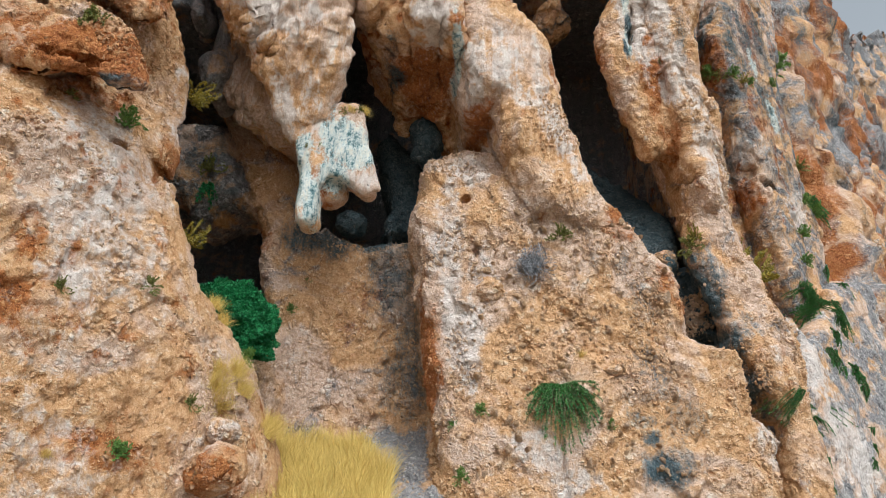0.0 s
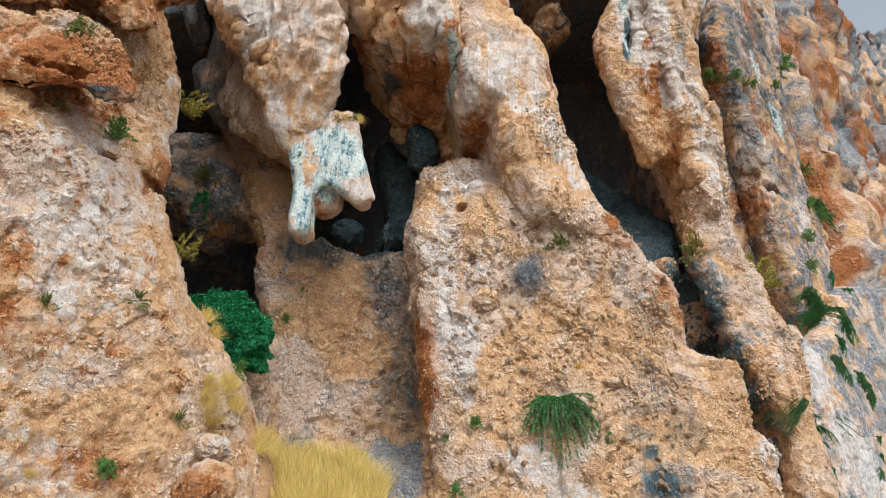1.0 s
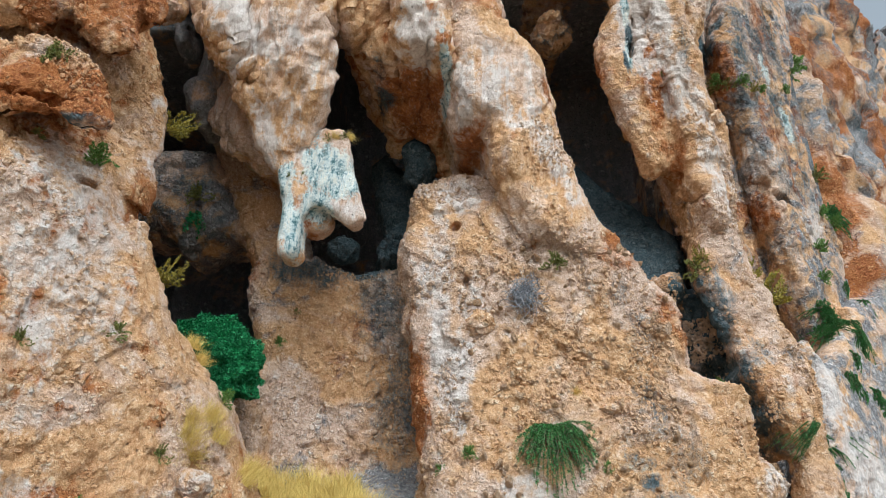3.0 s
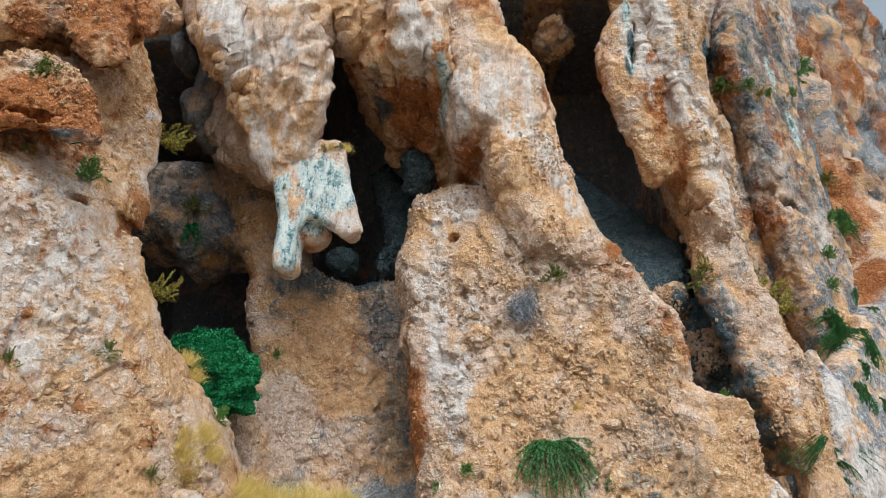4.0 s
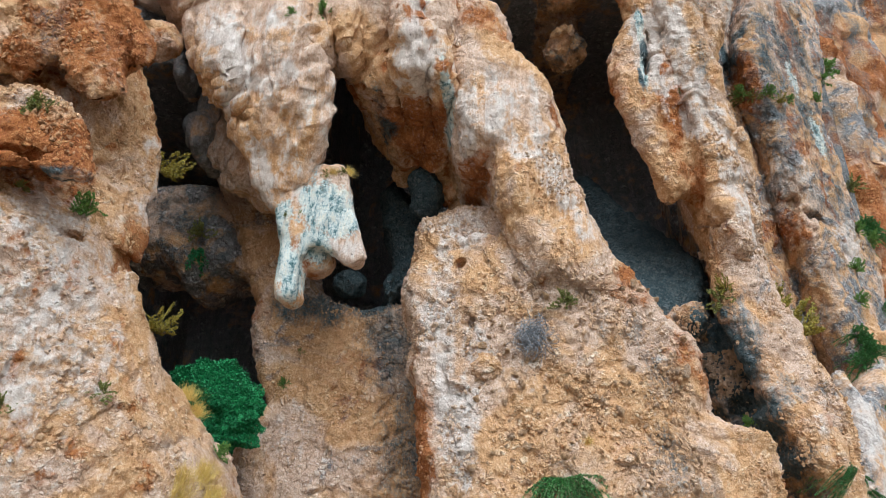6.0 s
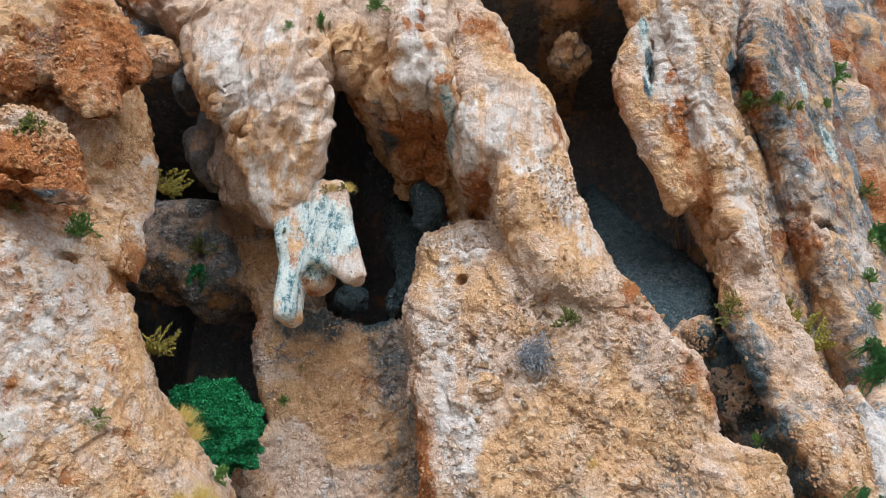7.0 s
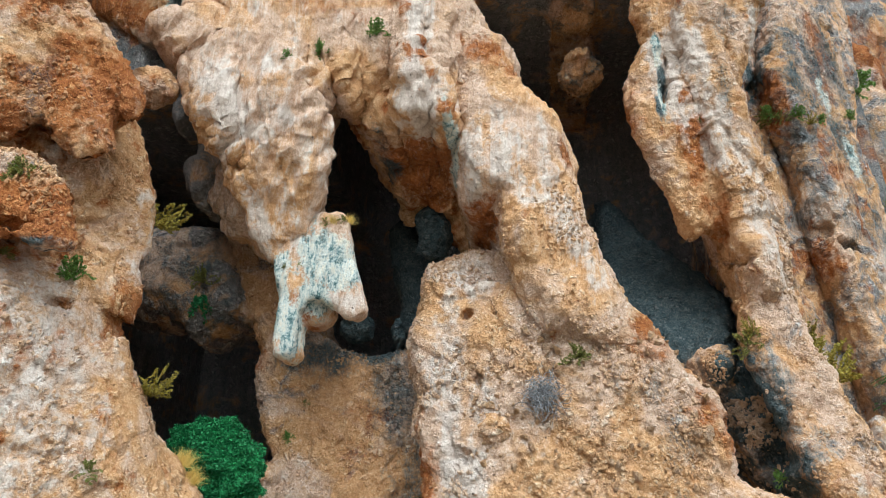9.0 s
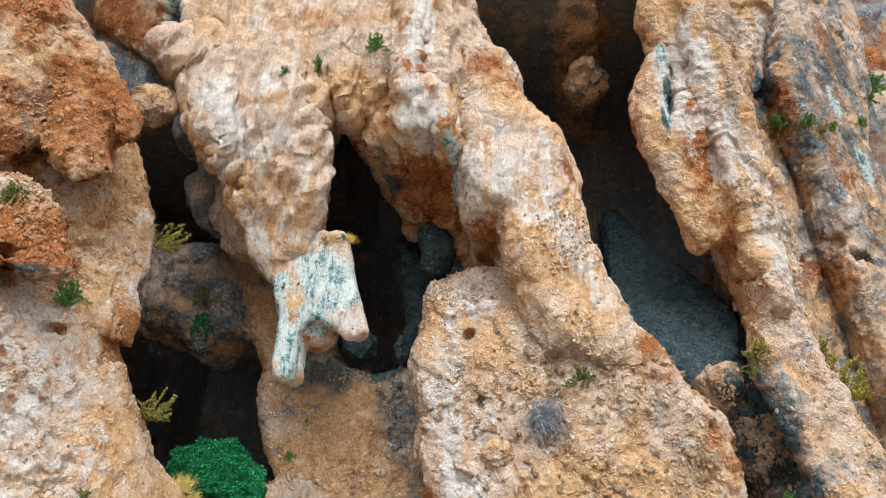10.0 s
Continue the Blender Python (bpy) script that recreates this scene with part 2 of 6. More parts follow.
def blob(name, centre, radii):
    def field(x, y, z):
        q = np.sqrt(((x - centre[0]) / radii[0]) ** 2 + ((y - centre[1]) / radii[1]) ** 2 + ((z - centre[2]) / radii[2]) ** 2)
        return (q - 1) * min(radii)
    BODIES.append((name, field, tuple(c - 2 * r for c, r in zip(centre, radii)), tuple(c + 2 * r for c, r in zip(centre, radii))))


CARVES = []


def carve(centre, radii):
    """A hole or niche in the rock."""
    CARVES.append((centre, radii))


NOTCHES = []


def notch(poly, back, slope=0.0, soft=0.06):
    """Cuts away what stands before a depth inside an outline; slope: the cut's back comes forward downwards."""
    low = min(p[1] for p in poly)
    def field(x, y, z):
        p = np.stack(np.broadcast_arrays(x, y, z), -1).reshape(-1, 3)
        rag = 0.10 * perlin(p * 3.1 + 7) + 0.05 * perlin(p * 7.3)
        return np.maximum(outline_distance(poly, x, z) + rag.reshape(np.broadcast(x, y, z).shape), (y - back - np.float32(slope) * (z - low)) * 0.8)
    xs, zs = [p[0] for p in poly], [p[1] for p in poly]
    NOTCHES.append((field, soft, (min(xs) - 0.2, back - 3.5, low - 0.2), (max(xs) + 0.2, back + abs(slope) * (max(zs) - low) + 0.2, max(zs) + 0.2)))


def solid(name, field, low=(-99, -99, -99), high=(99, 99, 99)):
    BODIES.append((name, field, low, high))


# left-hand buttress, turning away to its edge
slab("left", [(-17.67, 30.76), (-10.51, 21.28), (-8.07, 19.45), (-7.04, 18.30), (-6.68, 17.16), (-6.27, 15.94), (-6.00, 15.06), (-5.81, 14.16), (-5.80, 13.15), (-5.78, 12.20), (-5.80, 11.32), (-6.03, 11.56), (-5.82, 10.70), (-5.53, 9.98), (-5.30, 9.39), (-4.68, 8.43), (-4.10, 7.68), (-3.75, 6.85), (-3.41, 5.89), (-3.12, 5.01), (-2.66, 3.04), (-16.00, 1.00), (-16.00, 27.00)],
     lambda x, z: 11.35 + 0.95 * np.clip(x + 6.0, -2.0, 3.0) + np.clip(0.7 * (z - 11.0), 0, 1.5), back=15.2, bulge=(0.45, 0.6), soft=0.25, steep=1.4, taper=0.62, lag=lambda x, z: np.clip(1.5 - 0.75 * (z - 10.7), 0, 1.5))
slab("left", [(-8.98, 14.17), (-7.37, 13.92), (-6.83, 13.94), (-6.31, 13.65), (-5.93, 13.17), (-5.60, 12.47), (-5.42, 12.08), (-5.44, 11.84), (-5.82, 11.88), (-6.45, 11.98), (-8.44, 12.46)], lambda x, z: 10.05 + 0.25 * np.clip(x + 6.6, 0, 2) + 0.25 * np.clip(z - 12.6, 0, 2), back=12.9, bulge=(0.12, 0.2), soft=0.08, taper=0.75, lag=0.15)
slab("left", [(-13.91, 25.60), (-9.79, 21.82), (-6.97, 17.88), (-6.46, 17.15), (-5.77, 16.29), (-5.45, 15.76), (-5.32, 15.42), (-5.47, 15.12), (-5.73, 14.87), (-5.73, 14.47), (-5.85, 14.19), (-6.19, 14.07), (-6.63, 14.25), (-7.35, 14.94), (-10.33, 15.65)], lambda x, z: 10.75 + 0.35 * np.clip(x + 6.6, -1, 2) + 0 * z, back=13.0, bulge=(0.25, 0.3), soft=0.14, taper=0.75, lag=0.1)
slab("left", [(-12.82, 22.45), (-8.86, 20.76), (-7.50, 17.21), (-7.28, 15.95), (-7.23, 14.92), (-7.52, 14.34), (-9.75, 14.31)], lambda x, z: 10.35 + 0.3 * np.clip(x + 7.2, -1, 2) + 0 * z, back=12.4, bulge=(0.3, 0.3), soft=0.2, taper=0.7, lag=0.3)
slab("left", [(-6.13, 10.59), (-5.53, 10.96), (-5.31, 10.21), (-5.00, 9.38), (-4.64, 8.37), (-4.12, 7.52), (-3.72, 6.72), (-4.19, 6.34), (-4.75, 7.12), (-5.32, 8.15), (-5.78, 9.27)], lambda x, z: 11.55 + 0.9 * np.clip(x + 6.0, 0, 3) + 0 * z, back=13.4, bulge=(0.3, 0.35), soft=0.2, taper=0.7, lag=0.3)
blob("left", (-7.26, 11.10, 8.53), (0.5, 0.45, 0.5))
blob("left", (-3.83, 12.30, 5.34), (0.5, 0.45, 0.4))
blob("left", (-6.80, 11.00, 7.67), (0.5, 0.4, 0.6))
# broad middle buttress
slab("middle", [(1.46, 13.75), (0.86, 13.76), (0.05, 13.58), (-0.42, 13.40), (-0.63, 12.33), (-0.85, 11.61), (-0.84, 11.12), (-0.61, 10.40), (-0.59, 9.46), (-0.51, 8.36), (-0.24, 7.34), (-0.23, 6.11), (-0.11, 5.16), (-0.04, 2.85), (7.09, 2.82), (6.96, 5.21), (7.22, 6.26), (6.76, 6.85), (6.59, 8.14), (5.53, 8.66), (5.61, 9.35), (5.47, 10.13), (4.39, 11.59), (3.66, 12.86)],
     lambda x, z: 14.75 + 0.05 * np.clip(x - 2.5, 0, 5) - 0.08 * np.clip(9 - z, 0, 6) + 0.12 * np.clip(z - 11.5, 0, 5) + 0.25 * np.clip(0.8 - x, 0, 2), back=21.0, bulge=(0.45, 0.4), soft=0.3)
blob("middle", (0.94, 15.30, 12.54), (0.55, 0.5, 0.55))
# leaning spine above it
slab("spine", [(0.11, 19.02), (0.31, 17.49), (0.24, 16.64), (0.33, 15.92), (0.45, 15.04), (0.65, 14.44), (1.16, 14.19), (1.35, 13.26), (1.50, 12.75), (2.03, 11.33), (4.05, 10.60), (4.93, 10.77), (4.69, 11.44), (4.05, 12.04), (3.67, 12.97), (3.26, 13.88), (3.10, 14.62), (2.96, 15.37), (2.93, 16.17), (2.73, 16.77), (2.20, 17.29), (1.82, 18.04), (1.77, 18.72), (1.28, 19.13), (0.87, 20.20), (0.56, 21.71), (0.48, 23.40), (-1.50, 23.74)],
     lambda x, z: 13.95 + 0.35 * np.clip(x - 1.5, 0, 4) + 0.0 * z, bulge=(0.9, 0.6), back=19.0, soft=0.3)
blob("spine", (2.71, 16.00, 16.09), (0.30, 0.6, 0.5))
# upper wall over the caves
slab("upper", [(-6.32, 18.38), (-5.91, 17.89), (-5.70, 18.02), (-5.54, 18.39), (-2.35, 17.09), (-1.81, 17.27), (0.34, 17.99), (0.49, 21.72), (0.38, 26.18), (0.30, 51.83), (-14.69, 59.03), (-9.61, 31.03), (-7.02, 20.87)],
     lambda x, z: 13.25 + 0.08 * np.clip(z - 18, 0, 9) - 0.30 * np.clip(-4.3 - x, 0, 2), back=16.2, bulge=(0.5, 0.6), soft=0.3, taper=0.7, lag=0.8)
blob("upper", (-5.95, 13.30, 18.57), (0.5, 0.5, 0.28))
blob("upper", (-1.51, 14.00, 17.90), (0.55, 0.6, 0.9))
slab("upper", [(-17.36, 39.74), (-10.21, 37.64), (-7.60, 21.58), (-8.19, 20.44), (-8.98, 20.94), (-9.94, 21.69), (-10.98, 22.27), (-12.93, 23.22)], lambda x, z: 15.2 + 0 * x * z, bulge=(0.5, 0.6), soft=0.3)
# hanging tufa mass
slab("pendant", [(-5.89, 18.84), (-5.62, 17.20), (-5.12, 16.20), (-4.51, 15.54), (-4.28, 14.61), (-4.10, 13.62), (-3.84, 13.40), (-3.55, 13.30), (-2.80, 13.66), (-2.69, 14.32), (-2.56, 15.15), (-2.52, 16.19), (-2.31, 17.25), (-1.97, 18.24), (-0.88, 20.22), (-1.22, 21.81), (-6.10, 22.60), (-6.32, 20.62)],
     lambda x, z: 12.9 + 0.36 * np.clip(16.4 - z, 0, 9) + 0.25 * np.clip(x + 3.2, 0, 3), back=16.0, bulge=(0.25, 0.25), soft=0.2, taper=0.35)
slab("pendant", [(-6.26, 18.47), (-6.15, 17.07), (-5.48, 16.51), (-5.70, 15.41), (-5.06, 14.46), (-4.42, 13.83), (-3.81, 13.94), (-3.32, 14.62), (-3.24, 17.11)],
     lambda x, z: 14.9 + 0.15 * np.clip(15 - z, 0, 4) + 0 * x, back=17.8, bulge=(0.5, 0.5), soft=0.3, taper=0.3)
slab("pendant", [(-2.95, 14.08), (-2.51, 14.18), (-1.99, 14.11), (-1.91, 13.62), (-1.81, 12.90), (-1.53, 12.03), (-1.84, 11.85), (-2.12, 12.05), (-2.39, 12.25), (-2.73, 12.28), (-2.94, 12.05), (-3.19, 12.13), (-3.29, 13.06), (-3.08, 13.54)], lambda x, z: 14.15 + 0.2 * np.clip(x + 2.2, 0, 2) + 0.10 * (13.6 - z), back=15.6, bulge=(0.05, 0.06), soft=0.04, taper=0.25)
slab("pendant", [(-3.55, 13.48), (-2.80, 13.56), (-2.90, 12.68), (-3.00, 12.07), (-3.00, 11.55), (-2.96, 11.12), (-3.11, 10.99), (-3.33, 11.16), (-3.33, 11.78), (-3.33, 12.38), (-3.45, 12.92)], lambda x, z: 14.12 + 0.06 * (13 - z) + 0 * x, back=14.9, bulge=(0.05, 0.06), soft=0.04)
slab("pendant", [(-5.47, 17.99), (-5.16, 18.25), (-4.51, 18.20), (-4.28, 17.20), (-4.14, 15.81), (-3.70, 14.77), (-3.39, 13.80), (-3.34, 13.00), (-3.71, 13.25), (-3.90, 14.24), (-4.22, 15.17), (-4.74, 15.87), (-5.23, 16.83)],
     lambda x, z: 12.78 + 0.36 * np.clip(16.4 - z, 0, 9) + 0.25 * np.clip(x + 4.4, 0, 3), back=14.5, bulge=(0.15, 0.2), soft=0.2)
slab("pendant", [(-3.57, 16.85), (-3.06, 17.35), (-2.51, 16.82), (-2.54, 15.69), (-2.59, 14.28), (-2.84, 13.96), (-3.34, 15.18)], lambda x, z: 12.95 + 0.36 * np.clip(16.4 - z, 0, 9) + 0.1 * (x + 3), back=14.6, bulge=(0.2, 0.2), soft=0.15, taper=0.4)
slab("upper", [(-6.45, 18.59), (-5.97, 19.00), (-4.99, 19.21), (-2.69, 18.64), (-1.57, 17.92), (-1.89, 16.73), (-2.39, 17.40), (-3.02, 17.82), (-3.73, 18.07), (-4.42, 18.13), (-5.01, 17.85), (-5.64, 17.86)], lambda x, z: 12.95 - 0.4 * np.clip(-4.4 - x, 0, 2) + 0 * z, back=14.5, bulge=(0.3, 0.45), soft=0.3)
slab("drip", [(-6.86, 19.00), (-6.41, 17.39), (-6.49, 17.20), (-6.62, 17.33), (-6.84, 18.12), (-7.11, 19.03)], lambda x, z: 14.4 + 0 * x * z, back=15.4, bulge=(0.15, 0.15), soft=0.15)
slab("drip", [(-6.81, 19.18), (-6.22, 18.93), (-5.95, 18.36), (-5.61, 16.33), (-5.73, 15.87), (-6.03, 15.29), (-6.36, 15.77), (-6.61, 16.43), (-6.16, 16.54), (-6.13, 17.53), (-6.17, 18.04), (-6.47, 18.51)], lambda x, z: 15.0 + 0 * x * z, back=16.3, bulge=(0.2, 0.2), soft=0.2)
blob("pendant", (-2.78, 15.00, 12.20), (0.36, 0.4, 0.33))
# arch between pendant and spine, its underside sloping back
slab("arch", [(-2.32, 19.35), (-2.03, 17.22), (-1.64, 16.63), (-1.22, 16.22), (-1.12, 15.72), (-1.38, 15.64), (-1.11, 15.47), (-0.76, 15.80), (-0.33, 15.82), (-0.02, 14.98), (0.56, 14.34), (0.45, 15.82), (0.74, 19.46)],
     lambda x, z: 13.9 + 3.8 * np.clip(16.45 - 0.25 * (x + 1.2) - z, 0, 0.8), back=17.4, bulge=(0.2, 0.3), soft=0.2, steep=2.5)
slab("arch", [(-0.72, 17.97), (-0.69, 16.50), (-0.59, 15.81), (0.05, 15.74), (0.42, 16.02), (0.30, 16.77), (0.04, 17.25), (-0.21, 17.28), (-0.32, 23.82), (-0.87, 23.93)], lambda x, z: 13.15 + 0.4 * np.clip(17 - z, 0, 1) + 0 * x, back=15.2, bulge=(0.12, 0.15), soft=0.15)
slab("arch", [(-0.02, 17.41), (0.24, 17.07), (0.27, 21.91), (-0.09, 21.97)], lambda x, z: 13.35 + 0 * x * z, back=15.5, bulge=(0.2, 0.2), soft=0.2)
# back wall of the hollow, and rock inside the caves
slab("hollow", [(-6.76, 16.66), (-5.76, 14.53), (-5.24, 12.74), (-4.81, 11.98), (-5.01, 11.21), (-4.62, 10.15), (-4.45, 9.47), (-4.88, 8.39), (-6.55, 7.56), (-6.97, 2.78), (1.46, 2.71), (1.42, 9.22), (-0.38, 12.50), (-1.00, 12.14), (-2.25, 12.02), (-2.87, 12.02), (-3.49, 12.36), (-4.14, 13.43), (-4.86, 16.66)],
     lambda x, z: 16.75 + 0.22 * np.clip(x + 4.5, 0, 4) + 0.06 * (11 - z), bulge=(0.35, 0.5), back=21.0, soft=0.35)
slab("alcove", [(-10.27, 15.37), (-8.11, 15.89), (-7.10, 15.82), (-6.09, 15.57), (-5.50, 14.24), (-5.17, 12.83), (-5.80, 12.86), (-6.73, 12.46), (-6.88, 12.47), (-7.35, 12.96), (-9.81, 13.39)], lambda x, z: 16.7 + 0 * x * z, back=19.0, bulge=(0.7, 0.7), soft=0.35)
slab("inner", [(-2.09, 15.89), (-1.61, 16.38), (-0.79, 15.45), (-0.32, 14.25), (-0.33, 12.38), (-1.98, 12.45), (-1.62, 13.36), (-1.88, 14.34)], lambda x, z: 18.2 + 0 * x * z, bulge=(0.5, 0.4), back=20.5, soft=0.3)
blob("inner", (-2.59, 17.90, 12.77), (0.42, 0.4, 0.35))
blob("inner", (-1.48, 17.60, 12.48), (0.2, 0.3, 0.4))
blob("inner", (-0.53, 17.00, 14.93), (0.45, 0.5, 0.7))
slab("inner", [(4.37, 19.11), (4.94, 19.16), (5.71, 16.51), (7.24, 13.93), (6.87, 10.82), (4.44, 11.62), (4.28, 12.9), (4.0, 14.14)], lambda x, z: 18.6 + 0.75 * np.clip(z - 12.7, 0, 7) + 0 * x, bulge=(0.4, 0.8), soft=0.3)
slab("hollow", [(-11.69, 8.60), (-4.00, 9.37), (-3.42, 2.67), (-10.15, 2.67)], lambda x, z: 16.6 + 0 * x * z, bulge=(0.3, 0.3))
blob("knob", (3.84, 18.90, 23.62), (0.79, 0.76, 0.93))
blob("knob", (3.80, 19.40, 21.23), (0.67, 0.65, 0.60))
slab("knob", [(3.10, 31.25), (5.40, 30.72), (4.30, 22.79), (3.05, 22.97)], lambda x, z: 17.4 + 0 * x * z, back=25.0, bulge=(0.4, 0.4), soft=0.3)
for p in ((3.79, 19.20, 21.41), (4.00, 20.80, 23.09), (4.23, 22.50, 25.08), (4.46, 24.20, 27.03)):
    blob("knob", p, (0.45, 1.0, 0.45))
# right-hand buttress
slab("right", [(5.79, 37.94), (4.89, 24.68), (5.0, 23.33), (5.03, 21.79), (4.98, 20.84), (5.33, 20.0), (4.65, 18.91), (4.68, 18.2), (5.08, 16.92), (5.66, 15.88), (6.15, 15.37), (6.12, 14.73), (6.8, 14.39), (6.73, 13.54), (6.68, 12.42), (6.58, 11.33), (6.98, 10.56), (7.24, 9.84), (7.31, 9.03), (7.5, 8.48), (7.73, 7.75), (8.28, 7.09), (8.27, 6.35), (8.18, 5.29), (7.85, 2.7), (9.41, 5.02), (9.48, 6.4), (9.39, 7.8), (9.31, 9.14), (9.07, 9.83), (8.71, 10.86), (8.28, 12.02), (8.17, 13.08), (8.26, 14.38), (8.29, 15.54), (8.11, 16.55), (7.79, 17.23), (7.53, 17.86), (7.67, 18.63), (7.99, 19.34), (8.39, 20.36), (9.01, 22.91)],
     lambda x, z: 17.15 - 0.17 * np.clip(z - 14.5, 0, 9) + 0.12 * np.clip(x - 7.5, 0, 4), back=20.5, bulge=(0.5, 0.4), soft=0.25, taper=0.4)
slab("right", [(4.74, 18.73), (5.17, 18.17), (6.17, 18.65), (6.5, 17.71), (6.41, 14.45), (5.77, 14.35), (5.14, 16.03), (4.65, 17.36)], lambda x, z: 16.9 - 0.17 * np.clip(z - 14.5, 0, 9) + 0 * x, back=19.0, bulge=(0.4, 0.3), soft=0.2, taper=0.4)
slab("right", [(7.35, 9.68), (7.90, 9.53), (8.76, 8.78), (8.81, 7.64), (8.28, 7.10), (7.54, 7.50), (7.20, 8.78)], lambda x, z: 16.75 + 0 * x * z, back=19.0, bulge=(0.5, 0.4), soft=0.3)
slab("right", [(6.77, 28.42), (8.09, 28.15), (7.24, 21.04), (7.29, 18.44), (7.58, 17.78), (7.62, 16.17), (7.71, 14.54), (7.68, 12.93), (7.18, 12.7), (6.81, 14.19), (6.56, 16.11), (6.22, 18.29), (5.98, 19.88)], lambda x, z: 16.7 - 0.17 * np.clip(z - 14.5, 0, 9) + 0.1 * np.clip(x - 7, 0, 3), back=19.0, bulge=(0.3, 0.25), soft=0.18)
slab("right", [(5.67, 11.64), (5.99, 11.87), (6.46, 11.93), (6.63, 11.31), (6.19, 10.93), (5.83, 11.21)], lambda x, z: 17.7 + 0 * x * z, bulge=(0.4, 0.4), soft=0.3)
slab("crevice", [(6.15, 11.64), (7.16, 11.90), (7.68, 11.12), (8.04, 9.95), (8.05, 8.68), (7.27, 8.83), (6.80, 9.46), (6.50, 10.11)], lambda x, z: 18.5 + 0 * x * z, bulge=(0.3, 0.4), back=22.0)
slab("crevice", [(8.05, 10.12), (12.37, 10.12), (10.56, 2.49), (6.13, 2.49)], lambda x, z: 20.5 + 0 * x * z, bulge=(0.3, 0.4))
# receding face beyond, with its grey rib
solid("beyond", lambda x, y, z: smooth_max((20.3 + 1.0 * (x - 9.3) - y) * 0.71, 7.6 - x, 0.5), (7, 16, 0))
slab("beyond", [(11.00, 28.31), (14.70, 28.31), (13.81, 22.41), (12.84, 19.76), (13.25, 16.69), (13.86, 14.54), (13.37, 12.04), (10.86, 9.74), (10.51, 12.32), (10.04, 15.05), (9.80, 18.02), (9.15, 19.92)],
     lambda x, z: 18.75 + 0.85 * (x - 9.3) + 0 * z, bulge=(0.8, 0.7), soft=0.4)
slab("pale", [(10.09, 10.53), (10.40, 9.79), (11.75, 11.22), (13.09, 12.52), (15.49, 13.13), (21.51, 14.01), (17.54, 2.23), (8.91, 2.23), (9.35, 7.16)], lambda x, z: 18.5 + 0.75 * (x - 10) + 0.1 * np.clip(z - 8, 0, 6), bulge=(0.5, 0.5), soft=0.3)
slab("pale", [(12.00, 11.97), (12.37, 10.85), (12.20, 9.42), (12.79, 8.39), (13.36, 7.41), (16.42, 6.77), (18.30, 12.36)], lambda x, z: 19.7 + 0.75 * (x - 11.5) + 0.12 * np.clip(z - 8, 0, 6), bulge=(0.4, 0.4), soft=0.3)
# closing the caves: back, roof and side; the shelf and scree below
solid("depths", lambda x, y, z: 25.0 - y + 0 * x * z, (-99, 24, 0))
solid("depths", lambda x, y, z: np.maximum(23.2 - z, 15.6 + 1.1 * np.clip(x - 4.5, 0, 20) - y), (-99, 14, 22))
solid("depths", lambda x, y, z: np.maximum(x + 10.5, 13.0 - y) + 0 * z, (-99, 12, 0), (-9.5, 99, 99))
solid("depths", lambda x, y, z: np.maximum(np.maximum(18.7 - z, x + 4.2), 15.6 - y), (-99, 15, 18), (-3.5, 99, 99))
solid("scree", lambda x, y, z: (z - 6.42 - 0.60 * (y - 16.95) + 0.45 * np.clip(x + 0.2, 0, 9)) * 0.85, (-99, 0, 0), (99, 99, 10))

# holes, slots and niches
carve((-0.20, 14.00, 18.06), (0.11, 0.9, 0.42))
carve((-6.62, 10.70, 12.00), (0.55, 0.5, 0.13))
carve((0.57, 15.00, 11.98), (0.10, 0.4, 0.10))
carve((0.25, 14.90, 9.98), (0.10, 0.3, 0.07))
carve((6.20, 16.50, 19.30), (0.14, 0.4, 0.10))
carve((5.12, 17.20, 19.95), (0.22, 0.6, 0.16))
carve((8.76, 18.40, 19.69), (0.36, 1.0, 0.95))
carve((-8.27, 15.00, 20.34), (0.5, 1.6, 0.7))
carve((-6.06, 13.10, 19.45), (0.26, 0.8, 0.5))
carve((15.22, 23.50, 14.37), (0.45, 1.6, 0.55))
carve((7.47, 16.60, 5.35), (0.3, 1.2, 0.3))
carve((7.59, 17.20, 7.34), (0.5, 1.4, 0.45))
carve((-2.33, 17.00, 7.48), (0.45, 0.3, 0.05))
carve((-3.80, 13.70, 15.63), (0.10, 0.25, 0.35))
carve((-1.01, 13.60, 17.77), (0.10, 0.25, 0.10))
carve((-2.62, 13.90, 16.53), (0.09, 0.3, 0.5))
carve((-2.87, 13.70, 16.81), (0.07, 0.25, 0.45))
carve((0.83, 15.00, 14.02), (0.36, 0.9, 0.42))
carve((-0.05, 15.80, 14.81), (0.4, 0.8, 0.3))
carve((0.80, 14.80, 10.53), (0.12, 0.25, 0.22))
carve((7.04, 17.00, 13.68), (0.16, 0.4, 0.12))
carve((9.07, 19.00, 12.12), (0.25, 0.6, 0.2))
carve((-5.93, 11.60, 8.62), (0.06, 0.2, 0.06))
carve((-6.36, 11.40, 12.97), (0.10, 0.3, 0.15))
carve((-5.78, 11.30, 15.04), (0.10, 0.5, 0.28))
carve((7.31, 17.20, 8.28), (0.32, 1.4, 0.55))
carve((7.65, 17.20, 7.29), (0.35, 1.4, 0.5))
carve((7.17, 18.00, 9.36), (0.3, 1.2, 0.4))

